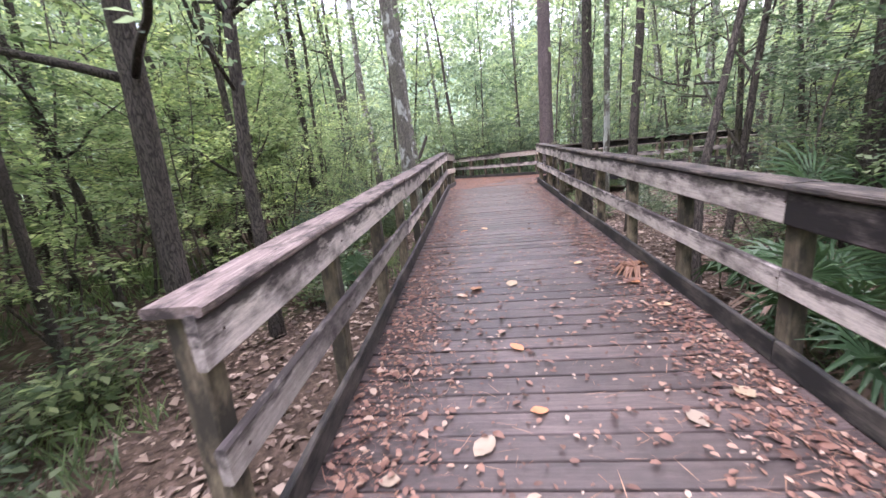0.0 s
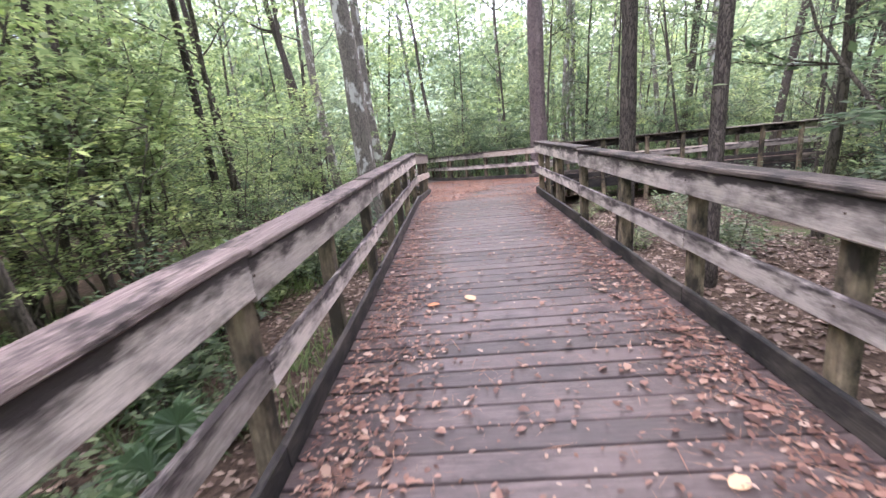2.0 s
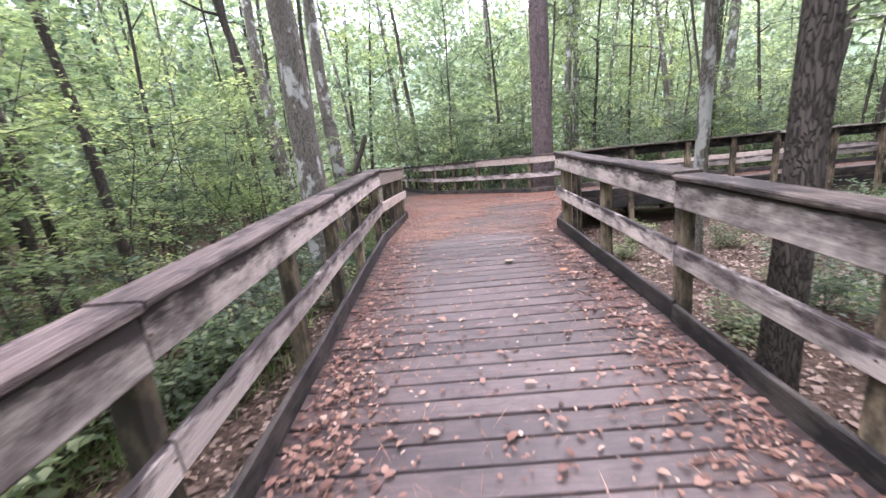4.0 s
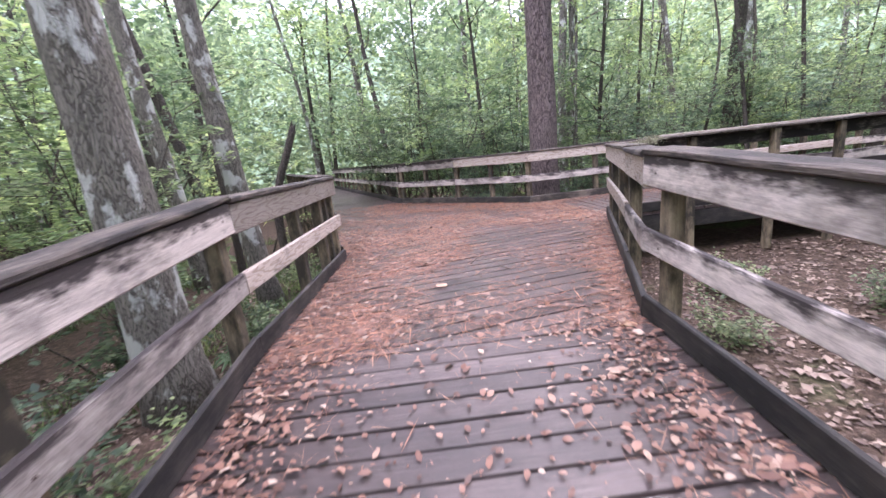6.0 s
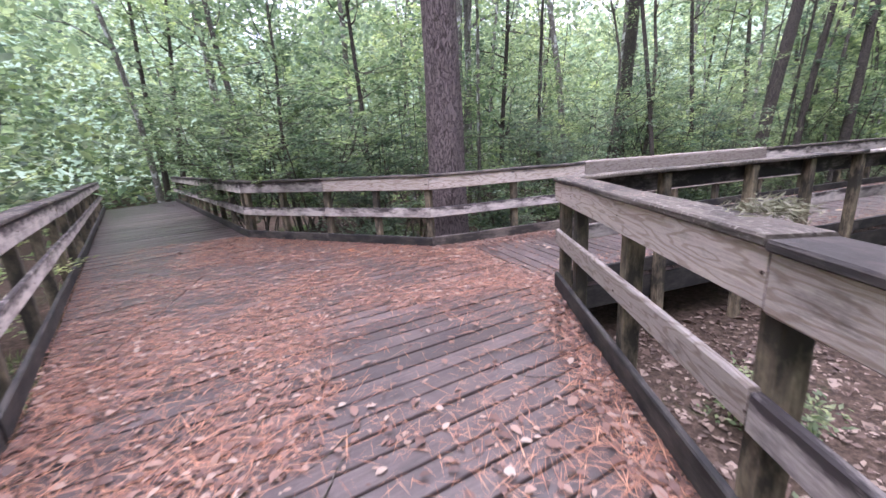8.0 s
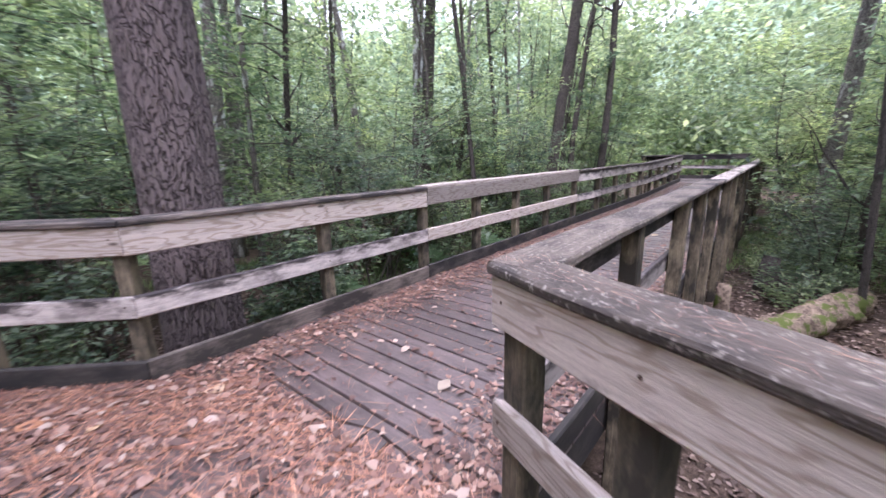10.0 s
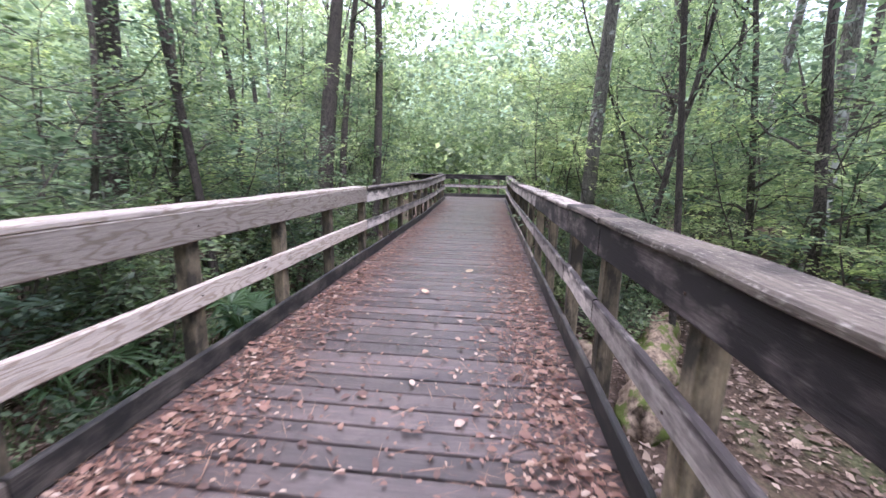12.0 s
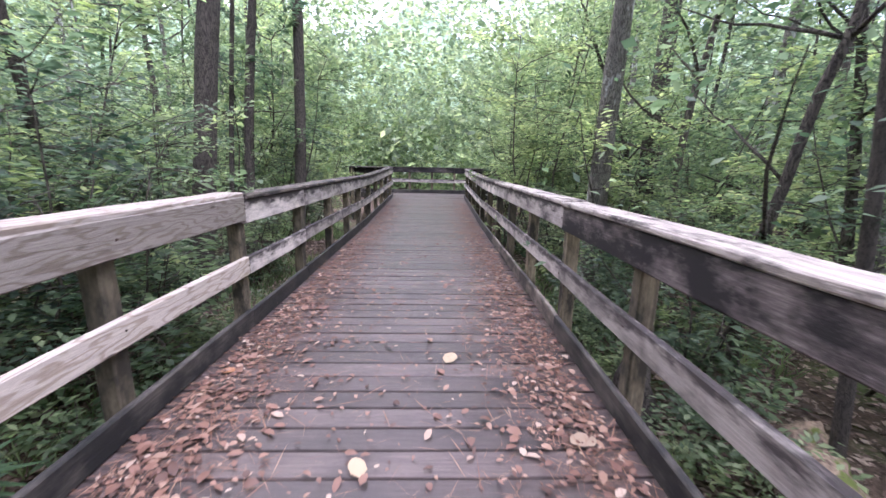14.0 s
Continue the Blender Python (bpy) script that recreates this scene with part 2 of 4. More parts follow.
def board_mesh(name, length, width, thick, mat, seed, cuts=4, worn=0.004):
    """A sawn board along local x, with chamfered long edges and slightly uneven faces."""
    rng = random.Random(seed)
    c = min(0.008, thick * 0.25)
    w, h = width / 2, thick / 2
    ring = [(-w + c, -h), (w - c, -h), (w, -h + c), (w, h - c), (w - c, h), (-w + c, h), (-w, h - c), (-w, -h + c)]
    verts, faces = [], []
    for i in range(cuts + 1):
        x = -length / 2 + length * i / cuts
        dy, dz = rng.uniform(-worn, worn), rng.uniform(-worn, worn) * 0.6
        for (y, z) in ring:
            verts.append((x, y + dy + rng.uniform(-worn, worn) * 0.3, z + dz + rng.uniform(-worn, worn) * 0.2))
    for i in range(cuts):
        for k in range(8):
            a, b = i * 8 + k, i * 8 + (k + 1) % 8
            faces.append((a, a + 8, b + 8, b)[::-1])
    faces.append(tuple(range(8))[::-1])
    faces.append(tuple(range(cuts * 8, cuts * 8 + 8)))
    return mesh_of(name, verts, faces, mat)


def along(p, q, up=(0, 0, 1)):
    """The pose midway between p and q, x along them and z as near as can be to up."""
    p, q = Vector(p), Vector(q)
    x = (q - p).normalized()
    y = Vector(up).cross(x).normalized()
    z = x.cross(y)
    m = Matrix((x, y, z)).transposed().to_4x4()
    m.translation = (p + q) / 2
    return m


# ---------------------------------------------------------------- plan of the boardwalk (deck level, metres)
SLOPE, KINK_Y = 0.073, 11.4


def deck_z(y, x=0.0):
    """Height of the deck: the ramp climbs to the landing, and the far end rises a little to the lookout."""
    return min(0.0, SLOPE * (y - KINK_Y)) + 0.15 * max(0.0, min(1.0, (x - 18) / 6))


def at_deck(x, y):
    return Vector((x, y, deck_z(y, x)))


RIGHT_KINK, LEFT_KINK = (4.19, 11.4), (1.66, 11.5)
RIGHT_END, LEFT_END = (5.56, 14.80), (1.74, 14.05)
MID_RIGHT, MID_LEFT = (5.03, 17.13), (2.15, 19.88)
EAST = Vector((1.0, 0.022)).normalized()
EAST_RIGHT_END, EAST_LEFT_END = (23.7, 14.85), (23.9, 17.47)
EAST_RIGHT_BEND, EAST_LEFT_BEND = (18.0, 14.834), (18.0, 17.363)
WEST = Vector((-0.345, 0.94)).normalized()
FAR_RIGHT, FAR_LEFT = (26.0, 13.12), (26.0, 19.02)
NOOK_RIGHT, NOOK_LEFT = (23.75, 13.15), (23.95, 19.05)
west_far_end = (MID_LEFT[0] + WEST.x * 13, MID_LEFT[1] + WEST.y * 13)
WEST_NEAR = (1.68, 14.22)
west_near_end = (WEST_NEAR[0] + WEST.x * 17, WEST_NEAR[1] + WEST.y * 17)


def ground_z(x, y):
    base = -0.78 - 0.30 * max(0.0, min(1.0, (7 - y) / 9))
    wob = 0.10 * noise.noise(Vector((x * 0.35, y * 0.35, 0))) + 0.03 * noise.noise(Vector((x * 1.3, y * 1.3, 4)))
    return base + wob


# ---------------------------------------------------------------- ground
def make_ground():
    xs = sorted({*np.linspace(-30, 50, 121).round(2).tolist(), -3000, -600, -150, -70, 90, 160, 600, 3000})
    ys = sorted({*np.linspace(-25, 55, 121).round(2).tolist(), -3000, -600, -150, -60, 90, 160, 600, 3000})
    verts = [(x, y, ground_z(x, y)) for y in ys for x in xs]
    n = len(xs)
    faces = [(j * n + i, j * n + i + 1, (j + 1) * n + i + 1, (j + 1) * n + i) for j in range(len(ys) - 1) for i in range(n - 1)]
    ob = link("ground", mesh_of("ground", verts, faces, SOIL, True))
    tagged(ob, "damp forest floor of dark soil, moss and leaf litter", "ground", kind="structure")


make_ground()


# ---------------------------------------------------------------- fences
RAIL_H = 1.08
rng = random.Random(4)


def fence(name, line, outside, posts, label, splices=(), fresh=(), fresh_mid=(), dark=(), pale_toe=(), pale_cap=(), mid_cap=(), lichen_cap=(), flush=()):
    """line: inner foot points, deck level. outside: +1 if the outside lies right of the way walked. posts: per stretch, shares of its length."""
    thing = holder(name, at_deck(*line[0]), label, "fence", "boardwalk fences")
    for k, (p, q) in enumerate(zip(line, line[1:])):
        p3, q3 = at_deck(*p), at_deck(*q)
        flat = Vector((q[0] - p[0], q[1] - p[1], 0)).normalized()
        out = Vector((flat.y, -flat.x, 0)) * outside
        for s in posts[k]:
            foot = p3.lerp(q3, s) + out * (0.042 + 0.05)
            g = ground_z(foot.x, foot.y) - 0.15
            top = foot.z + RAIL_H - 0.045
            me = board_mesh("post", top - g, 0.098 + rng.uniform(-.006, .008), 0.098, POST_WOOD, rng.random(), 5, 0.005)
            up = along(Vector((foot.x, foot.y, g)), Vector((foot.x + rng.uniform(-.012, .012), foot.y + rng.uniform(-.012, .012), top)), out)
            link("post", me, thing, up)
            for hgt in (0.96, 0.52):
                bolt(thing, p3.lerp(q3, s) + Vector((0, 0, hgt + rng.uniform(-.015, .015))) + flat * rng.uniform(-.02, .02), out)
        cuts = sorted({0.0, 1.0, *[posts[k][i] for i in splices[k]]}) if splices else [0.0, 1.0]
        for i, (a, b) in enumerate(zip(cuts, cuts[1:])):
            e = 0.004 / max(1, (q3 - p3).length)
            u, v = p3.lerp(q3, a + e), p3.lerp(q3, b - e)
            ln = (v - u).length
            n = max(3, int(ln * 1.6))
            new_top, new_mid = (k, i) in fresh, (k, i) in fresh_mid
            lift = Vector((0, 0, rng.uniform(-.008, .008)))
            for part_name, hgt, wid, off, mat, lab in (
                    ("top_rail", 0.95, 0.19, 0.021, MOULD_BACKLIT_WOOD if (k, i) in dark else FRESH_WOOD if new_top else RAIL_WOOD, ""),
                    ("mid_rail", 0.52, 0.145, 0.021, FRESH_WOOD if new_mid else RAIL_WOOD, ""),
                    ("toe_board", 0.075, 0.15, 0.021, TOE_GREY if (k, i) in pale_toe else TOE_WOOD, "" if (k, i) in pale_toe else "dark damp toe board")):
                me = board_mesh(part_name, ln, wid, 0.04, mat, rng.random(), n, 0.005)
                h = Vector((0, 0, hgt + rng.uniform(-.006, .006))) + lift
                ends = (u + h + out * off, v + h + out * off)
                link(part_name, me, thing, along(*(ends if outside > 0 else ends[::-1]), out), lab)
            cap_mat = FRESH_WOOD if (k, i) in flush else CAP_PALE if (k, i) in pale_cap else CAP_LICHEN if (k, i) in lichen_cap else CAP_MID if (k, i) in mid_cap else CAP_WOOD
            me = board_mesh("cap_board", ln, 0.20, 0.036, cap_mat, rng.random(), n * 2, 0.007)
            h = Vector((0, 0, RAIL_H - 0.018)) + lift
            reach = out * (0.105 if (k, i) in flush else 0.082)
            link("cap_board", me, thing, along(u + h + reach, v + h + reach), "pale new cap board" if (k, i) in flush else "mossy flaking cap board")
    return thing


def bolt(thing, at, out):
    """A rusty bolt head, slightly proud of the rail's inner face."""
    if not BOLT:
        verts = [(0.0065 * math.cos(i * math.pi / 3), 0.0065 * math.sin(i * math.pi / 3), z) for z in (0.0, 0.0045) for i in range(6)] + [(0, 0, 0.006)]
        faces = [(i, (i + 1) % 6, 6 + (i + 1) % 6, 6 + i) for i in range(6)] + [(6 + i, 6 + (i + 1) % 6, 12) for i in range(6)]
        BOLT.append(mesh_of("bolt", verts, faces, RUST_IRON))
    turn = (-out).to_track_quat("Z", "Y").to_matrix().to_4x4()
    link("bolt", BOLT[0], thing, Matrix.Translation(at + out * 0.002) @ turn)


BOLT = []


def shares(values, a, b):
    return [(v - a) / (b - a) for v in values]


R0 = -3.0
fence("fence", [(4.19, R0), RIGHT_KINK, RIGHT_END], 1,
      [shares([-2.8, -1.4, -0.1, 1.05, 2.27, 3.5, 4.66, 5.85, 7.1, 8.44, 9.85, 11.25], R0, 11.4), [0.29, 0.59, 0.86, 0.985]],
      "weathered grey timber fence along the ramp", [[2, 3, 4, 7, 9], [0]], fresh={(1, 0), (1, 1)}, fresh_mid={(1, 1)}, dark={(0, 1), (0, 2)}, lichen_cap={(1, 1)})
fence("fence", [(1.66, 0.97), LEFT_KINK, LEFT_END], -1,
      [shares([1.08, 2.22, 3.36, 4.44, 5.6, 6.87, 8.15, 9.1, 10.07, 11.4], 0.97, 11.5), [0.48, 0.75, 0.86, 0.96]],
      "weathered timber fence with pale mould-streaked rails", [[3, 5, 7], []], fresh={(1, 0)}, fresh_mid={(1, 0)}, mid_cap={(0, 0), (0, 1), (0, 2)})
fence("fence", [RIGHT_END, EAST_RIGHT_BEND, EAST_RIGHT_END], 1,
      [shares([6.81, 8.05, 9.05, 10.0, 11.25, 12.35, 13.6, 14.8, 16.0, 17.2], 5.56, 18.0), shares([18.4, 19.6, 20.8, 22.0, 23.5], 18.0, 23.7)],
      "dark mould-stained timber fence beside the straight boardwalk", [[2, 3, 5, 8], [2]], dark={(0, 0), (0, 1), (0, 2)}, lichen_cap={(0, 0)}, pale_toe={(0, 3)}, pale_cap={(0, 2), (0, 3), (1, 0)})
fence("fence", [MID_LEFT, MID_RIGHT, EAST_LEFT_BEND, EAST_LEFT_END], -1,
      [[0.02, 0.24, 0.50, 0.75, 0.985], shares([6.48, 7.8, 8.9, 9.98, 11.1, 12.36, 13.78, 15.1, 16.3, 17.5], 5.03, 18.0), shares([18.8, 20, 21.2, 22.4, 23.7], 18.0, 23.9)],
      "weathered timber fence with newer pale boards", [[2], [1, 5, 6, 9], [2]], fresh={(0, 1), (1, 0), (1, 1)}, fresh_mid={(1, 1)}, flush={(1, 1)}, pale_toe={(1, 0)})
fence("fence", [MID_LEFT, west_far_end], 1, [[i / 11 + 0.02 for i in range(11)]], "grey timber fence of the branching boardwalk", [[2, 5, 8]])
fence("fence", [(1.70, 14.12), west_near_end], -1, [[i / 14 + 0.03 for i in range(14)]], "grey timber fence of the branching boardwalk", [[3, 6, 9]])
# lookout top rails take the blackened timber: their backlit shade is put into the colour
fence("fence", [EAST_RIGHT_END, NOOK_RIGHT, FAR_RIGHT], 1, [[.4, .93], [.25, .6]], "timber fence round the lookout, top rails painted dark as if backlit", dark={(0, 0), (1, 0)})
fence("fence", [FAR_RIGHT, FAR_LEFT], 1, [[.02, .18, .34, .5, .66, .82, .98]], "timber fence round the lookout, top rails painted dark as if backlit", [[2, 4]], dark={(0, 0), (0, 1), (0, 2)})
fence("fence", [EAST_LEFT_END, NOOK_LEFT, FAR_LEFT], -1, [[.4, .93], [.25, .6]], "timber fence round the lookout, top rails painted dark as if backlit", dark={(0, 0), (1, 0)})


# ---------------------------------------------------------------- decks
def clip(poly, n, c):
    """The part of a convex polygon where n . p >= c."""
    outp = []
    for i, a in enumerate(poly):
        b = poly[(i + 1) % len(poly)]
        da, db = n.dot(a) - c, n.dot(b) - c
        if da >= 0:
            outp.append(a)
        if (da > 0) != (db > 0) and abs(da - db) > 1e-9:
            outp.append(a.lerp(b, da / (da - db)))
    return outp


def deck(name, poly, way, label, pitch=0.1625, gap=0.015):
    """Boards laid across way fill the convex polygon; each is a thick plank of its own with open joints."""
    poly = [Vector(p) for p in poly]
    d = Vector(way).normalized()
    thing = holder(name, (poly[0].x, poly[0].y, deck_z(poly[0].y, poly[0].x)), label, "boardwalk", kind="structure")
    lo, hi = min(d.dot(p) for p in poly), max(d.dot(p) for p in poly)
    k, c = 0, lo
    while c < hi:
        w = pitch + rng.uniform(-.008, .008)
        slot = gap * rng.uniform(0.6, 1.35)
        strip = clip(clip(poly, d, c + slot / 2), -d, -(c + w - slot / 2))
        c += w
        if len(strip) < 3:
            continue
        tilt = rng.uniform(-.003, .003)
        cen = sum(strip, Vector((0, 0))) / len(strip)
        zc = deck_z(cen.y, cen.x)
        verts, n = [], len(strip)
        side = Vector((-d.y, d.x))
        jig = [rng.uniform(-.0025, .0025) for _ in strip]
        for inset, dz in ((0.004, 0.0), (0.0, -0.006), (0.0, -0.042)):
            for p, j in zip(strip, jig):
                s = 1 if d.dot(p - cen) > 0 else -1
                r = p - cen - d * s * inset
                verts.append((r.dot(side), -r.dot(d), deck_z(p.y, p.x) - zc + dz + tilt + j))
        faces = [tuple(range(n))]
        for lvl in (0, n):
            faces += [(lvl + i, lvl + n + i, lvl + n + (i + 1) % n, lvl + (i + 1) % n) for i in range(n)]
        faces.append(tuple(range(3 * n - 1, 2 * n - 1, -1)))
        me = mesh_of("deck_board", verts, faces, DECK_WOOD)
        rot = Matrix((Vector((side.x, side.y, 0)), Vector((-d.x, -d.y, 0)), Vector((0, 0, 1)))).transposed().to_4x4()
        rot.translation = (cen.x, cen.y, zc)
        link("deck_board", me, thing, rot)
        k += 1
    return thing


def joist(p, q, drop=0.14):
    a, b = at_deck(*p) - Vector((0, 0, drop)), at_deck(*q) - Vector((0, 0, drop))
    ln = (b - a).length
    ob = link("joist", board_mesh("joist", ln, 0.18, 0.05, POST_WOOD, rng.random(), 6), None, along(a, b, Vector((b - a).cross(Vector((0, 0, 1))))))
    tagged(ob, "dark timber joist under the deck boards", "joist", "deck joists", "structure")


# ---------------------------------------------------------------- leaves and plants
def leaf_cloud(name, pos, direction, normal, length, width, mat, fold=0.15, oval=False):
    """One mesh of many folded, pointed leaves (numpy arrays)."""
    n = len(pos)
    direction = direction / np.linalg.norm(direction, axis=1, keepdims=True)
    side = np.cross(normal, direction)
    side /= np.linalg.norm(side, axis=1, keepdims=True) + 1e-9
    nor = np.cross(direction, side)
    ln, wd = length[:, None], width[:, None]
    if oval:
        k, tri = 6, [0, 1, 5, 1, 4, 5, 1, 2, 4, 2, 3, 4]
        v = np.empty((n, 6, 3))
        for j, (along_it, across, up) in enumerate(((0, 0, 0), (.28, .46, fold), (.68, .40, fold * 1.3), (1, 0, .1), (.68, -.40, fold * 1.3), (.28, -.46, fold))):
            v[:, j] = pos + direction * ln * along_it + side * wd * across + nor * wd * up
    else:
        k, tri = 4, [0, 1, 2, 0, 2, 3]
        v = np.empty((n, 4, 3))
        v[:, 0] = pos
        v[:, 1] = pos + direction * ln * 0.45 + side * wd * 0.5 + nor * wd * fold
        v[:, 2] = pos + direction * ln
        v[:, 3] = pos + direction * ln * 0.45 - side * wd * 0.5 + nor * wd * fold
    me = bpy.data.meshes.new(name)
    me.vertices.add(k * n)
    me.vertices.foreach_set("co", v.reshape(-1))
    me.loops.add(len(tri) * n)
    idx = np.arange(n)[:, None] * k
    me.loops.foreach_set("vertex_index", (idx + np.array(tri)).reshape(-1))
    me.polygons.add(len(tri) // 3 * n)
    me.polygons.foreach_set("loop_start", np.arange(len(tri) // 3 * n) * 3)
    me.materials.append(mat)
    me.update(calc_edges=True)
    me.validate()
    return me


def tube(verts, faces, path, radii, sides=6):
    """Adds a tapered, bent limb to the lists."""
    base = len(verts)
    for i, (p, r) in enumerate(zip(path, radii)):
        d = (path[min(i + 1, len(path) - 1)] - path[max(i - 1, 0)]).normalized()
        a = d.orthogonal().normalized() if abs(d.z) < 0.9 else Vector((1, 0, 0)).cross(d).normalized()
        b = d.cross(a)
        for k in range(sides):
            t = 2 * math.pi * k / sides
            verts.append(p + (a * math.cos(t) + b * math.sin(t)) * r)
    for i in range(len(path) - 1):
        for k in range(sides):
            q = base + i * sides
            faces.append((q + k, q + (k + 1) % sides, q + sides + (k + 1) % sides, q + sides + k))
    faces.append(tuple(base + k for k in range(sides))[::-1])
    faces.append(tuple(base + (len(path) - 1) * sides + k for k in range(sides)))


def wander(rs, start, heading, length, steps, bend, rise=0.0):
    path, d = [Vector(start)], Vector(heading).normalized()
    for _ in range(steps):
        d = (d + Vector((rs.gauss(0, bend), rs.gauss(0, bend), rs.gauss(0, bend) + rise))).normalized()
        path.append(path[-1] + d * length / steps)
    return path


def sapling_meshes(seed, height, stems, leaves, leaf_len, mat, spread=1.0, low=0.15, wide=0.5):
    """Stems with side twigs, and flat sprays of leaves along the twigs."""
    rs, nr = random.Random(seed), np.random.RandomState(seed)
    verts, faces, twigs = [], [], []
    for s in range(stems):
        a = rs.uniform(0, 6.28)
        start = Vector((math.cos(a), math.sin(a), 0)) * rs.uniform(0, 0.15) - Vector((0, 0, 0.15))
        path = wander(rs, start, (math.cos(a) * 0.3 * spread, math.sin(a) * 0.3 * spread, 1), height * rs.uniform(0.7, 1.0), 9, 0.10, 0.02)
        r0 = 0.006 * height * rs.uniform(0.7, 1.2)
        tube(verts, faces, path, [r0 * (1 - 0.8 * i / 9) for i in range(10)], 5)
        for i in range(2, 10):
            for _ in range(2):
                if path[i].z < low * height:
                    continue
                b = rs.uniform(0, 6.28)
                tw = wander(rs, path[i], (math.cos(b), math.sin(b), rs.uniform(-0.1, 0.5)), height * 0.30 * rs.uniform(0.5, 1.2) * spread, 4, 0.16)
                tube(verts, faces, tw, [r0 * 0.35, r0 * 0.3, r0 * 0.24, r0 * 0.16, r0 * 0.08], 3)
                twigs.append(tw)
    per = max(1, leaves // max(1, len(twigs)))
    pos, dirs = [], []
    for tw in twigs:
        for _ in range(per):
            u = rs.uniform(0.15, 1.0) * 4
            i = min(3, int(u))
            p = tw[i].lerp(tw[i + 1], u - i)
            d = (tw[i + 1] - tw[i]).normalized()
            sd = Vector((-d.y, d.x, 0)) * rs.choice((-1, 1))
            q = d * rs.uniform(0.2, 0.8) + sd + Vector((0, 0, rs.gauss(-0.1, 0.25)))
            pos.append(p + sd * rs.uniform(0, 0.09) * spread + Vector((0, 0, rs.gauss(0, 0.035))))
            dirs.append(q)
    pos, dirs = np.array(pos), np.array(dirs)
    n = len(pos)
    nor = np.stack([nr.normal(0, .35, n), nr.normal(0, .35, n), np.ones(n)], 1)
    ln = leaf_len * nr.uniform(0.6, 1.25, n)
    return (mesh_of("stem", verts, faces, BARK_THIN, True), leaf_cloud("foliage", pos, dirs, nor, ln, ln * wide, mat))


SHRUBS = [
    (sapling_meshes(11, 3.2, 4, 2600, 0.10, LEAF_BLUE), "tall"), (sapling_meshes(12, 4.6, 3, 3000, 0.11, LEAF_MID, 1.0, 0.25), "tall"),
    (sapling_meshes(13, 2.2, 5, 2300, 0.09, LEAF_MID, 1.1, 0.1), "low"), (sapling_meshes(14, 5.5, 2, 3000, 0.11, LEAF_LIGHT, 1.1, 0.3), "tall"),
    (sapling_meshes(15, 1.3, 6, 1500, 0.085, LEAF_BLUE, 1.2, 0.05), "low"), (sapling_meshes(16, 3.8, 3, 2800, 0.095, LEAF_LIGHT, 1.2, 0.2), "tall"),
    (sapling_meshes(17, 0.8, 7, 900, 0.08, LEAF_MID, 1.3, 0.05), "low"), (sapling_meshes(18, 6.5, 2, 3400, 0.12, LEAF_BLUE, 1.0, 0.25), "tall"),
]
SHRUB_LABELS = ["cool-green understory sapling with thin stems", "slender green sapling standing in leaf litter", "low green bush on the forest floor",
                "tall yellow-green sapling with airy foliage", "low dull-green shrub on damp ground", "light green bush with arching twigs",
                "small leafy plant on the forest floor", "tall blue-green young tree with fine leaves"]


def shrub(kind, x, y, scale=1.0, turn=0.0, lean=0.0):
    (stem, foliage), size = SHRUBS[kind]
    base = Vector((x, y, ground_z(x, y)))
    name = "sapling" if size == "tall" else "bush"
    e = new(name)
    tagged(link("stem", stem, e), kind="stuff")
    tagged(link("foliage", foliage, e), kind="stuff")
    e.matrix_world = Matrix.Translation(base) @ Euler((lean, 0, turn)).to_matrix().to_4x4() @ Matrix.Scale(scale, 4)
    tagged(e, SHRUB_LABELS[kind], name, "understory saplings" if size == "tall" else "understory bushes")
    return e


def clear_of_deck(x, y, margin=0.5):
    """True where no deck or fence stands."""
    p = Vector((x, y))
    if 1.5 - margin < x < 4.4 + margin and y < 12:
        return False
    def near(a, b, w):
        a, b = Vector(a), Vector(b)
        t = max(0, min(1, (p - a).dot(b - a) / (b - a).length_squared))
        return (p - a.lerp(b, t)).length < w
    if near((3.0, 11), (3.5, 17.6), 2.3 + margin) or near((5.3, 16.0), (23.5, 16.4), 1.45 + margin):
        return False
    if near((24, 16.4), (29.5, 16.4), 3.7 + margin) or near((1.8, 17.0), (1.8 + WEST.x * 15, 17.0 + WEST.y * 15), 1.5 + margin):
        return False
    return True


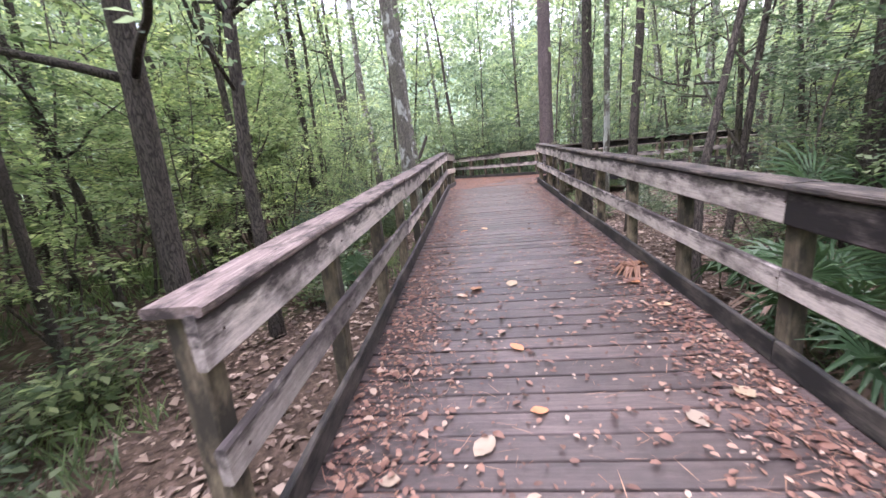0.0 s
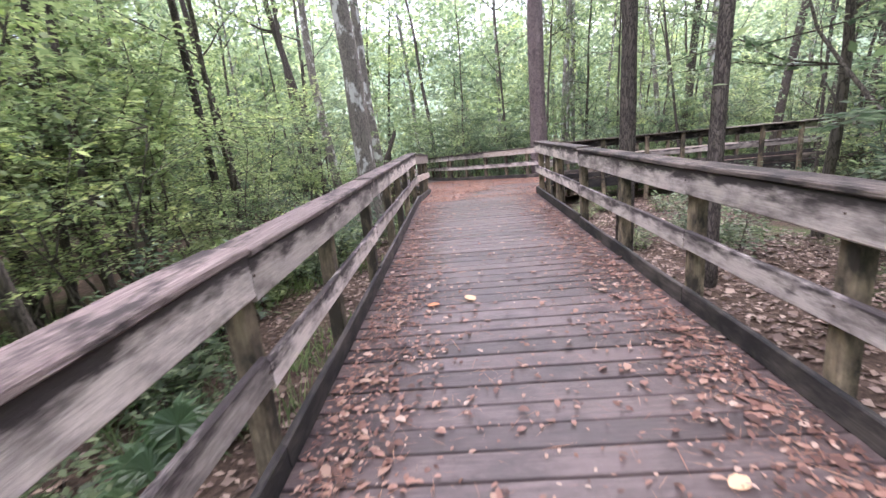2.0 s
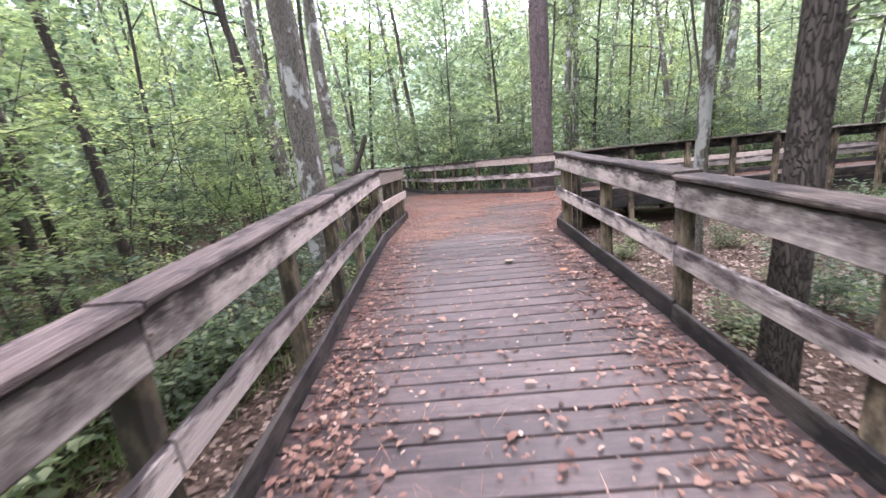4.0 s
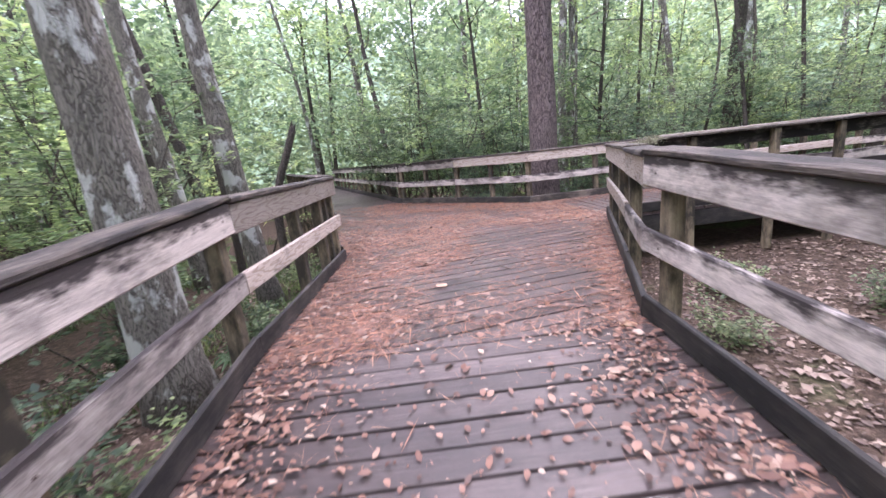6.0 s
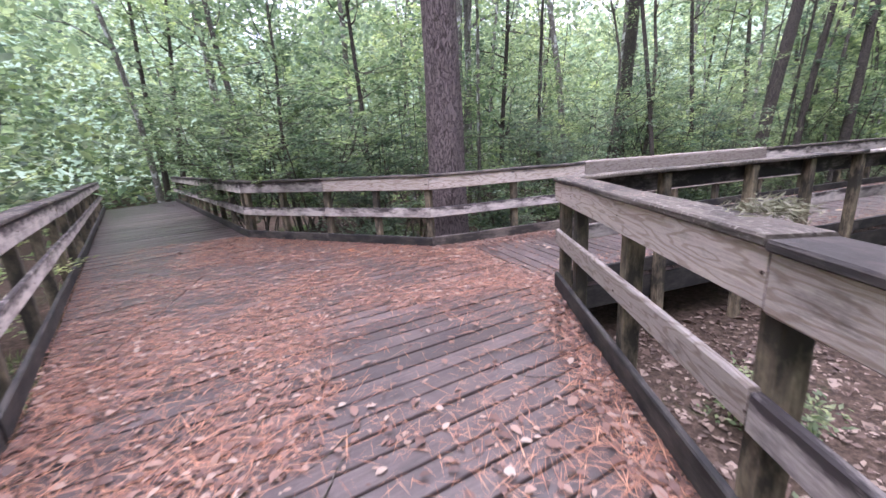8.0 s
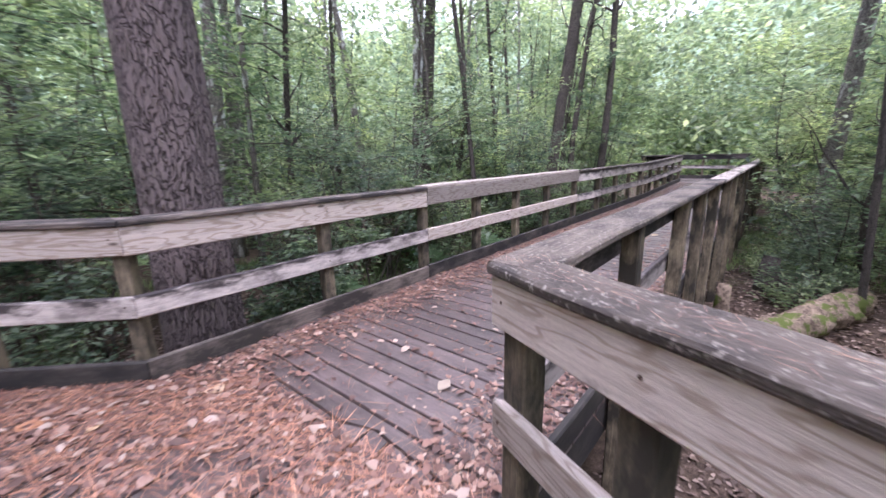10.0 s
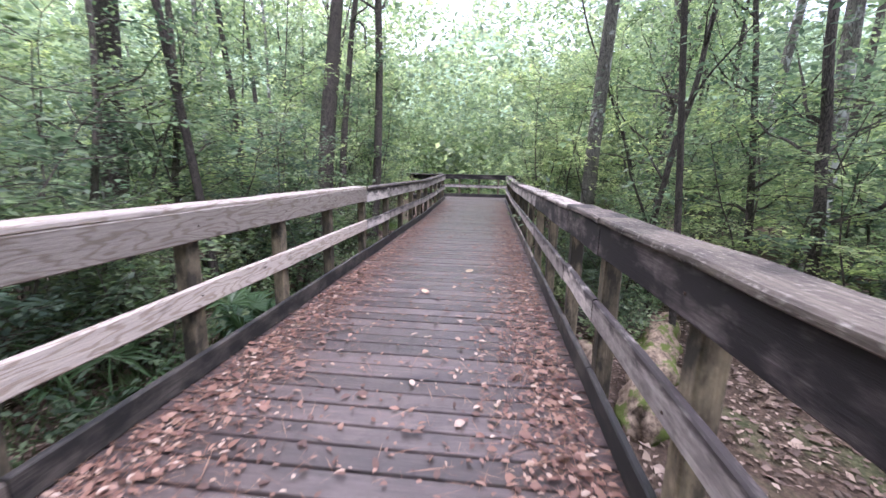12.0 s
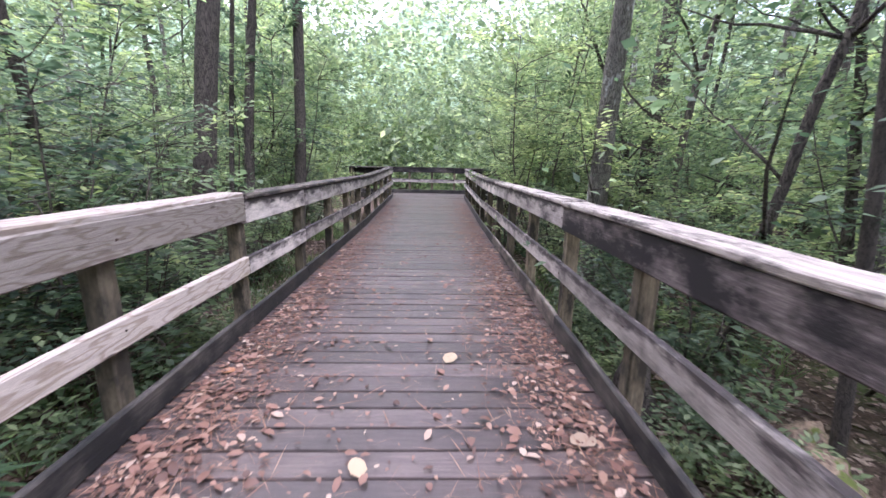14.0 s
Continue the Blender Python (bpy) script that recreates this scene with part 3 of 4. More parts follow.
def trunk_mesh(seed, height, radius, lean, mat, limbs=5, sides=14, flare=1.5, crown_from=0.45, rough=0.05, bend=0.03):
    rs = random.Random(seed)
    verts, faces, tips = [], [], []
    n = 22
    path, d = [Vector((0, 0, -0.3))], Vector((lean[0], lean[1], 1)).normalized()
    for i in range(n):
        d = (d + Vector((rs.gauss(0, bend), rs.gauss(0, bend), 0.01))).normalized()
        path.append(path[-1] + d * (height + 0.3) / n)
    base = len(verts)
    radii = [radius * (1 - 0.72 * (i / n) ** 1.1) * (1 + (flare - 1) * math.exp(-i * (height / n) / 0.35)) for i in range(n + 1)]
    tube(verts, faces, path, radii, sides)
    for i in range(len(verts)):
        c = path[min(n, i // sides)]
        v = verts[i] - c
        verts[i] = c + v * (1 + rough * noise.noise(Vector((v.x * 9 + seed, v.y * 9, c.z * 1.7))) * 2)
    for k in range(limbs):
        i = rs.randint(int(n * crown_from), n - 1)
        a = rs.uniform(0, 6.28)
        ln = height * rs.uniform(0.14, 0.3)
        lp = wander(rs, path[i], (math.cos(a), math.sin(a), rs.uniform(0.2, 0.9)), ln, 7, 0.16, 0.04)
        r = radii[i] * rs.uniform(0.35, 0.55)
        tube(verts, faces, lp, [r * (1 - 0.85 * j / 7) for j in range(8)], 6)
        tips += lp[3:]
    tips.append(path[-1])
    return mesh_of("trunk", verts, faces, mat, True), tips


def crown_mesh(seed, tips, leaves, size, mat, blob=0.9):
    nr = np.random.RandomState(seed)
    tips = np.array([tuple(t) for t in tips])
    pick = tips[nr.randint(0, len(tips), leaves // 14)]
    twig = pick + nr.normal(0, blob, pick.shape) * np.array([1, 1, 0.6])
    pos = np.repeat(twig, 14, 0) + nr.normal(0, 0.22, (len(twig) * 14, 3)) * np.array([1, 1, 0.45])
    n = len(pos)
    dirs = nr.normal(0, 1, (n, 3)) * np.array([1, 1, 0.4])
    nor = np.stack([nr.normal(0, .4, n), nr.normal(0, .4, n), np.ones(n)], 1)
    ln = size * nr.uniform(0.7, 1.3, n)
    return leaf_cloud("crown", pos, dirs, nor, ln, ln * 0.5, mat)


def tree(x, y, height, radius, mat, leaf, seed, label, lean=(0, 0), limbs=6, crown_from=0.45, leaves=1500, size=0.16, blob=0.07, **more):
    me, tips = trunk_mesh(seed, height, radius, lean, mat, limbs, crown_from=crown_from, **more)
    e = new("tree")
    link("trunk", me, e)
    tagged(link("crown", crown_mesh(seed, tips, leaves, size, leaf, blob * height), e), kind="stuff")
    e.matrix_world = Matrix.Translation((x, y, ground_z(x, y)))
    tagged(e, label, "tree", "forest trees")
    return e


# ---------------------------------------------------------------- named trees
tree(5.62, 17.95, 21, 0.32, BARK_PINE, LEAF_MID, 21, "large pine with plated purplish-brown bark behind the fence", (0.0, 0.0), 6, 0.6, rough=0.07, sides=20, flare=1.25, bend=0.008)
tree(0.47, 12.33, 15, 0.25, BARK_GREY, LEAF_MID, 22, "lichen-spotted grey trunk close beside the fence", (-0.12, 0.05), bend=0.02)
tree(4.66, 8.07, 13, 0.105, BARK_DARK, LEAF_MID, 23, "slim dark-barked tree beside the ramp fence", (-0.02, 0.0), bend=0.015)
tree(5.15, 7.09, 13, 0.08, BARK_DARK, LEAF_MID, 24, "slim dark tree beside the ramp fence", (0.02, 0.02), bend=0.02)
tree(0.42, 3.43, 14, 0.062, BARK_DARK, LEAF_HAZED, 25, "slim dark tree with low leafy sprays beside the ramp", (0.0, 0.02), 16, 0.14, 6000, 0.075, 0.022, bend=0.02)
tree(-0.24, 3.15, 15, 0.108, BARK_DARK, LEAF_HAZED, 26, "thick dark-barked tree with low blue-green sprays", (-0.03, 0.0), 16, 0.14, 6500, 0.075, 0.022, bend=0.02)
tree(0.40, 14.75, 16, 0.16, BARK_GREY, LEAF_MID, 27, "leaning brown-grey tree with lichen patches", (-0.10, 0.05), bend=0.02)
tree(-1.5, 16.4, 16, 0.16, BARK_GREY, LEAF_MID, 28, "mottled tree at the edge of the branching boardwalk", (-0.10, 0.02), bend=0.02)
tree(13.33, 22.7, 17, 0.20, BARK_DARK, LEAF_MID, 29, "dark straight tree among green undergrowth", (0.06, -0.08), bend=0.012)
tree(14.9, 19.35, 17, 0.16, BARK_DARK, LEAF_LIGHT, 30, "dark leaning tree behind the fence", (0.06, -0.11), bend=0.012)
tree(17.9, 18.95, 16, 0.13, BARK_DARK, LEAF_LIGHT, 31, "slim dark tree behind the fence", (0.05, -0.09), bend=0.018)
tree(17.2, 19.7, 15, 0.10, BARK_DARK, LEAF_LIGHT, 32, "thin tree rising from undergrowth", (0.06, -0.1), bend=0.02)
tree(14.95, 13.5, 16, 0.15, BARK_GREY, LEAF_LIGHT, 33, "pale straight tree beside the boardwalk", (0.02, 0.02), bend=0.012)
tree(19.3, 10.6, 18, 0.24, BARK_DARK, LEAF_LIGHT, 34, "dark vine-hung tree among bushes", (0.0, 0.0), bend=0.015)
tree(-3.4, 20.6, 17, 0.17, BARK_DARK, LEAF_MID, 35, "dark tree beside the branching boardwalk", (-0.05, 0.03), bend=0.03)
tree(15.9, 25.3, 20, 0.28, BARK_GREY, LEAF_HAZED, 36, "tall grey tree deep in the wood", (0.05, 0.0), bend=0.012)
tree(5.95, 11.0, 16, 0.085, BARK_GREY, LEAF_MID, 37, "dark trunk beyond the ramp fence", (0.02, 0.0), bend=0.015)
tree(7.4, 5.4, 15, 0.14, BARK_DARK, LEAF_MID, 38, "dark tree rising among palmettos", (0.01, 0.0), bend=0.02)
tree(9.0, 4.4, 15, 0.11, BARK_DARK, LEAF_MID, 39, "dark slim tree beyond palmettos", (0.05, 0.0), bend=0.02)
tree(4.95, 4.45, 6.5, 0.05, BARK_DARK, LEAF_MID, 40, "thin forked understory tree with bare limbs", (0.0, 0.0), 8, 0.3, leaves=900, size=0.1, bend=0.05)
tree(12.6, 13.0, 7, 0.05, BARK_DARK, LEAF_BLUE, 41, "thin crooked tree with bare arching limbs", (-0.05, 0.05), 9, 0.25, leaves=1500, size=0.1, bend=0.07)
tree(11.6, 11.6, 8, 0.07, BARK_DARK, LEAF_BLUE, 42, "crooked dark tree with bare arching limbs", (0.05, 0.1), 9, 0.25, leaves=1500, size=0.1, bend=0.07)

# ---------------------------------------------------------------- the wood around
ROUTE = [(2.9, -1), (2.9, 4), (3.0, 9), (3.3, 12.5), (4.6, 15.6), (8, 16.0), (14, 16.2), (22, 16.4)]


def off_route(x, y):
    return min(math.hypot(x - a, y - b) for a, b in ROUTE)


rs = random.Random(77)
placed = 0
while placed < 150:
    x, y = rs.uniform(-13, 24.5), rs.uniform(-3, 38)
    if not clear_of_deck(x, y, 0.7):
        continue
    dist = off_route(x, y)
    if dist > 15 or (dist < 3.2 and rs.random() < 0.75):
        continue
    if 10 < y < 14.6 and 5 < x < 11:
        continue
    kind = rs.choice((0, 1, 2, 3, 5, 7, 1, 7, 0) if dist > 4 else (2, 4, 6, 2, 0))
    if x < 1.4 and y < 12:
        kind = rs.choice((3, 5, 3, 5, 1)) if dist > 4 else 6
    shrub(kind, x, y, rs.uniform(0.75, 1.25), rs.uniform(0, 6.28), rs.uniform(-.1, .1))
    placed += 1
# bushes close behind the fences
for x, y, kind, s in ((4.3, 19.9, 0, 1.0), (3.4, 20.6, 1, 1.0), (4.6, 18.9, 4, 1.0), (7.2, 18.6, 2, 1.0), (8.6, 19.3, 0, 0.9), (10.2, 18.9, 2, 1.0), (12.4, 19.2, 0, 1.0), (7.4, 20.4, 1, 1.0),
                      (13.7, 19.6, 5, 0.9), (19.4, 19.9, 3, 1.0), (20.8, 19.6, 5, 1.1), (-0.5, 8.0, 2, 0.75), (-2.0, 6.2, 5, 0.8), (0.3, 9.4, 4, 1.2), (0.7, 13.4, 6, 0.9),
                      (12.8, 13.4, 2, 1.0), (14.2, 13.6, 4, 1.1), (16.7, 13.2, 2, 1.1), (18.4, 13.0, 5, 0.9), (6.4, 9.6, 4, 0.8), (8.6, 8.4, 0, 1.0), (0.2, 0.8, 6, 1.1), (-0.6, 1.4, 6, 1.0), (0.2, 8.4, 4, 0.9), (0.6, 9.8, 6, 1.0), (0.3, 10.9, 4, 1.0), (1.0, 11.2, 6, 0.8), (-0.5, 12.9, 2, 1.0), (0.9, 15.2, 6, 0.9), (-0.2, 6.6, 4, 1.0), (0.8, 5.2, 6, 0.7), (5.5, 12.2, 6, 0.6), (6.3, 13.3, 6, 0.7), (7.4, 12.4, 6, 0.7), (9.0, 11.6, 4, 0.9), (5.3, 9.2, 6, 0.7), (6.2, 8.2, 4, 0.9), (11.6, 13.9, 6, 0.9), (12.8, 14.1, 6, 0.8), (13.9, 13.9, 6, 1.0), (11.9, 18.1, 6, 1.0), (9.2, 18.0, 6, 1.0), (8.0, 17.9, 6, 0.8), (13.3, 18.2, 6, 1.0)):
    shrub(kind, x, y, s, x * 2.1 + y, 0.0)


for i in range(26):
    x = 5.2 + i * 0.75
    y = 17.15 + (x - 5) * 0.042 + rs.uniform(1.3, 3.8)
    if math.hypot(x - 5.62, y - 17.95) > 0.9:
        shrub(rs.choice((0, 2, 5, 4, 1, 2)), x, y, rs.uniform(0.8, 1.15), rs.uniform(0, 6.28), 0.0)
for i in range(20):
    x = 11.0 + i * 0.65
    y = 14.8 - rs.uniform(1.2, 3.8)
    shrub(rs.choice((3, 5, 5, 6, 6, 2)), x, y, rs.uniform(0.7, 1.1), rs.uniform(0, 6.28), 0.0)
for i in range(14):
    x, y = rs.uniform(0.5, 5), 20.0 + rs.uniform(0, 4)
    if clear_of_deck(x, y, 0.5):
        shrub(rs.choice((0, 1, 7)), x, y, rs.uniform(0.8, 1.1), rs.uniform(0, 6.28), 0.0)


# light green bushes on the open side of the ramp
for x, y, kind, size in ((-0.9, 4.5, 5, 0.75), (0.1, 5.6, 6, 1.3), (-1.3, 6.6, 5, 0.8), (-0.2, 7.3, 6, 1.4), (-0.9, 8.6, 5, 0.7), (0.2, 8.9, 6, 1.2), (-1.8, 3.3, 5, 0.8), (-1.6, 10.3, 5, 0.8), (-0.6, 2.2, 6, 1.3), (-2.5, 5.2, 3, 0.8), (-2.6, 8.2, 3, 0.8), (0.5, 4.3, 6, 0.9)):
    shrub(kind, x, y, size, x * 2 + y, 0.0)
# bushes added beside the foot of the ramp, mostly out of view, to block light
for x, y, kind, size in ((6.0, 0.4, 0, 1.1), (6.9, 1.6, 0, 1.2), (6.6, 2.9, 1, 0.9), (7.9, 2.4, 7, 0.9), (8.6, 0.9, 0, 1.3), (7.4, 4.2, 0, 1.0), (5.7, -0.6, 0, 1.2), (9.6, 3.6, 7, 1.0), (8.9, 5.4, 0, 1.2), (6.2, 5.3, 2, 0.9)):
    shrub(kind, x, y, size, x * 3 + y, 0.0)


for i in range(18):
    x, y = rs.uniform(-6.5, -1.6), rs.uniform(2.5, 10.5)
    shrub(rs.choice((6, 3, 5, 3, 6)), x, y, rs.uniform(0.7, 1.1), rs.uniform(0, 6.28), 0.0)


# slender trees and spray-bearing understory trees
for i, (x, y, h, leaf) in enumerate(((-2.4, 4.6, 10, LEAF_LIGHT), (-0.9, 5.7, 8, LEAF_LIGHT), (-3.2, 7.6, 11, LEAF_MID), (-1.4, 9.6, 9, LEAF_LIGHT), (6.3, 6.3, 8, LEAF_MID), (7.9, 8.9, 9, LEAF_BLUE),
                                  (3.1, 22.2, 10, LEAF_BLUE), (6.6, 20.9, 10, LEAF_BLUE), (8.4, 21.6, 9, LEAF_BLUE), (10.9, 20.6, 9, LEAF_MID), (13.4, 11.2, 8, LEAF_LIGHT), (15.9, 11.8, 9, LEAF_MID), (17.6, 11.4, 8, LEAF_LIGHT), (12.0, 20.3, 8, LEAF_BLUE), (20.5, 21.2, 9, LEAF_LIGHT), (21.5, 12.2, 9, LEAF_LIGHT))):
    tree(x, y, h, 0.05 + 0.012 * (i % 3), (BARK_DARK, BARK_THIN)[i % 2], leaf, 400 + i, "slender understory tree with layered leafy sprays", (0.04 * ((i % 5) - 2), 0.03 * ((i % 3) - 1)), 15, 0.2, 4600, 0.085, 0.03, bend=0.04, flare=1.2, sides=8)


def far_trunks():
    shapes = [trunk_mesh(60 + i, 17, 0.15, (rs.uniform(-.05, .05), rs.uniform(-.05, .05)), (BARK_DARK, BARK_GREY)[i % 2], 6, 8, 1.2, bend=0.02) for i in range(5)]
    crowns = [crown_mesh(70 + i, s[1], 1000, 0.30, (LEAF_HAZED, LEAF_LIGHT, LEAF_MID)[i % 3], 1.3) for i, s in enumerate(shapes)]
    made = 0
    while made < 95:
        x, y = rs.uniform(-32, 52), rs.uniform(-8, 56)
        d = off_route(x, y)
        if d < 7 or d > 34 or not clear_of_deck(x, y, 1.5) or (x > 23 and 8 < y < 25):
            continue
        k = rs.randrange(5)
        e = new("tree")
        link("trunk", shapes[k][0], e)
        tagged(link("crown", crowns[k], e), kind="stuff")
        s = rs.uniform(0.6, 1.25)
        e.matrix_world = Matrix.Translation((x, y, ground_z(x, y))) @ Euler((0, 0, rs.uniform(0, 6.28))).to_matrix().to_4x4() @ Matrix.Diagonal((s, s, rs.uniform(0.85, 1.15), 1))
        tagged(e, "straight forest tree deep among green foliage", "tree", "forest trees")
        made += 1
    made = 0
    while made < 60:
        x, y = rs.uniform(-14, 25), rs.uniform(-3, 34)
        d = off_route(x, y)
        if d < 3.8 or d > 15 or not clear_of_deck(x, y, 1.0) or (5 < x < 11 and 9 < y < 14.6):
            continue
        k = rs.randrange(5)
        e = new("tree")
        link("trunk", shapes[k][0], e)
        tagged(link("crown", crowns[k], e), kind="stuff")
        s = rs.uniform(0.28, 0.5)
        e.matrix_world = Matrix.Translation((x, y, ground_z(x, y))) @ Euler((rs.uniform(-.09, .09), rs.uniform(-.09, .09), rs.uniform(0, 6.28))).to_matrix().to_4x4() @ Matrix.Diagonal((s, s, rs.uniform(0.55, 0.8), 1))
        tagged(e, "thin young tree among the undergrowth", "tree", "forest trees")
        made += 1


far_trunks()


def far_foliage(seed, count, near, far, top, size, mat, label, area=(-60, 80, -25, 80), open_east=True):
    """Distant leaf masses: clusters scattered round the clearing, thinning upwards."""
    nr = np.random.RandomState(seed)
    pts = []
    while len(pts) < count:
        x, y, h = nr.uniform(*area[:2]), nr.uniform(*area[2:]), nr.beta(1.0, 1.5) * top
        d = off_route(x, y)
        if near < d < far and clear_of_deck(x, y, 2) and (not open_east or x < 24 or not 3 < y < 30):
            for _ in range(9):
                pts.append((x + nr.normal(0, 3.4 * size), y + nr.normal(0, 3.4 * size), ground_z(x, y) + max(0.1, h + nr.normal(0, 2.2 * size))))
    c = np.repeat(np.array(pts), 20, 0)
    n = len(c)
    pos = c + nr.normal(0, 1.7 * size, (n, 3)) * np.array([1, 1, 0.55])
    dirs = nr.normal(0, 1, (n, 3)) * np.array([1, 1, 0.5])
    nor = np.stack([nr.normal(0, .5, n), nr.normal(0, .5, n), np.ones(n)], 1)
    ln = size * nr.uniform(0.6, 1.4, n)
    ob = link("far_foliage", leaf_cloud("far_foliage", pos, dirs, nor, ln, ln * 0.55, mat))
    tagged(ob, label, "foliage", kind="stuff")


far_foliage(81, 2700, 8, 20, 6.5, 0.24, LEAF_LIGHT, "dense green woodland foliage behind the boardwalk")
far_foliage(82, 5000, 14, 32, 14, 0.40, LEAF_HAZED, "pale green woodland foliage far off, haze painted in")
far_foliage(83, 7600, 27, 55, 24, 0.62, LEAF_HAZED, "pale woodland foliage on the horizon, haze painted in")
far_foliage(84, 1900, 9, 36, 5.5, 0.30, LEAF_LIGHT, "bright yellow-green foliage beyond the lookout", (32, 62, 0, 34), False)
far_foliage(85, 3800, 14, 44, 22, 0.50, LEAF_HAZED, "pale green treetops beyond the lookout, haze painted in", (36, 72, -4, 40), False)


def backdrop():
    """The treeline some 70 m off: a plain ring with an uneven top, haze painted in, glowing by itself."""
    m, nt, bsdf = material("glowing_haze_backdrop", 1.0, 0.0)
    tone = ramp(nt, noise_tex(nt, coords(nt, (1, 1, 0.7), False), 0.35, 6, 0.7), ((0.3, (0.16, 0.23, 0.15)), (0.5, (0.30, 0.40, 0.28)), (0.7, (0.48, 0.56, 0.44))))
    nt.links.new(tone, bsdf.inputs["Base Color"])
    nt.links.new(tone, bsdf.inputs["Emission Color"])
    # faint glow added so gaps between leaves fill with pale green
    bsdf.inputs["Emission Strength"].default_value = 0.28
    verts, faces, n = [], [], 720
    for i in range(n):
        a = 2 * math.pi * i / n
        c, d = math.cos(a), math.sin(a)
        top = 22 + 8 * noise.noise(Vector((c * 5, d * 5, 0))) + 4 * noise.noise(Vector((c * 30, d * 30, 2))) + 2.5 * noise.noise(Vector((c * 110, d * 110, 5)))
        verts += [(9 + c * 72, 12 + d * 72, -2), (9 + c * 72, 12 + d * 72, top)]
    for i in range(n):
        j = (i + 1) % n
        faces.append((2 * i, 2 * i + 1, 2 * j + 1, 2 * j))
    tagged(link("backdrop", mesh_of("backdrop", verts, faces, m)), "glowing backdrop of a distant treeline, haze painted into its pale green", "backdrop", kind="structure")


backdrop()


# ---------------------------------------------------------------- palmettos
def palm_fan(rs, verts, faces, root, heading, stalk, size):
    path = wander(rs, root, heading, stalk, 4, 0.06)
    tube(verts, faces, path, [0.012, 0.011, 0.01, 0.009, 0.008], 4)
    hub = path[-1]
    d = (path[-1] - path[-2]).normalized()
    side = d.cross(Vector((0, 0, 1))).normalized()
    up = side.cross(d)
    h = len(verts)
    verts.append(hub)
    for k in range(18):
        a = radians(-115 + 230 * k / 17 + rs.uniform(-4, 4))
        b = (d * math.cos(a) + side * math.sin(a)).normalized()
        ln = size * rs.uniform(0.8, 1.05)
        w = b.cross(up) * 0.022
        mid, tip = hub + b * ln * 0.5 + up * 0.03, hub + b * ln - Vector((0, 0, 0.10 * rs.uniform(0.4, 1.6)))
        i = len(verts)
        verts += [mid + w, tip, mid - w, mid - up * 0.012]
        faces += [(h, i, i + 3), (i, i + 1, i + 3), (i + 1, i + 2, i + 3), (i + 2, h, i + 3)]


def palmetto(x, y, fans, scale, seed, label="green saw palmetto with fan leaves"):
    rs = random.Random(seed)
    e = new("palmetto")
    for _ in range(fans):
        verts, faces = [], []
        a = rs.uniform(0, 6.28)
        palm_fan(rs, verts, faces, Vector((0, 0, -0.05)), Vector((math.cos(a) * 0.8, math.sin(a) * 0.8, rs.uniform(0.5, 1.3))), scale * rs.uniform(0.5, 1.0), scale * 0.55)
        link("frond", mesh_of("frond", verts, faces, LEAF_PALM), e)
    e.matrix_world = Matrix.Translation((x, y, ground_z(x, y)))
    tagged(e, label, "palmetto", "palmettos")


for i, (x, y, n, s) in enumerate(((5.4, 3.3, 9, 0.9), (5.1, 2.3, 8, 0.8), (6.4, 3.9, 10, 1.4), (5.1, 4.3, 6, 0.6), (7.6, 4.6, 9, 1.6), (8.4, 7.4, 7, 0.9), (0.9, 4.6, 5, 0.45), (1.0, 12.9, 6, 0.5), (7.6, 18.5, 5, 0.7), (10.9, 18.4, 6, 0.6), (18.5, 13.6, 7, 1.0), (5.25, 0.9, 10, 0.9), (5.0, 1.6, 9, 0.8), (5.9, 1.7, 11, 1.1), (6.5, 2.7, 11, 1.3), (4.95, 3.0, 8, 0.65), (5.9, 3.2, 9, 0.9), (7.2, 1.5, 10, 1.5), (8.0, 3.2, 10, 1.6), (10.6, 18.0, 6, 0.8), (9.4, 18.6, 7, 0.8))):
    palmetto(x, y, n, s, 300 + i)


# ---------------------------------------------------------------- log and stumps
def log(x0, y0, x1, y1, r, label):
    rs = random.Random(5)
    a, b = Vector((x0, y0, ground_z(x0, y0) + r * 0.6)), Vector((x1, y1, ground_z(x1, y1) + r * 0.8))
    verts, faces = [], []
    path = [a.lerp(b, i / 30) + Vector((rs.gauss(0, .008), rs.gauss(0, .008), rs.gauss(0, .008))) for i in range(31)]
    tube(verts, faces, path, [r * rs.uniform(0.92, 1.06) for _ in path], 22)
    for i, v in enumerate(verts):
        verts[i] = v + Vector((noise.noise(v * 4), noise.noise(v * 4 + Vector((9, 0, 0))), noise.noise(v * 4 + Vector((0, 9, 0))))) * r * 0.35 + Vector((noise.noise(v * 13), noise.noise(v * 13 + Vector((5, 0, 0))), noise.noise(v * 13 + Vector((0, 5, 0))))) * r * 0.3
    tagged(link("fallen_log", mesh_of("fallen_log", verts, faces, MOSS, True)), label, "log")


def stump(x, y, h, r, label, mat=MOSS):
    verts, faces = [], []
    z = ground_z(x, y)
    tube(verts, faces, [Vector((x, y, z - 0.1)), Vector((x, y, z + 0.1)), Vector((x + .02, y, z + h * 0.6)), Vector((x + .03, y, z + h))], [r * 1.5, r * 1.15, r * 0.9, r * 0.6], 12)
    for i, v in enumerate(verts):
        verts[i] = v + Vector((noise.noise(v * 6), noise.noise(v * 6 + Vector((9, 0, 0))), noise.noise(v * 5 + Vector((0, 9, 0))) * 1.5)) * r * 0.4
    tagged(link("stump", mesh_of("stump", verts, faces, mat, True)), label, "stump")


log(9.75, 14.15, 11.7, 13.2, 0.19, "fallen mossy log on leaf litter")
stump(10.25, 14.5, 0.6, 0.10, "pale broken mossy stump beside the fence")


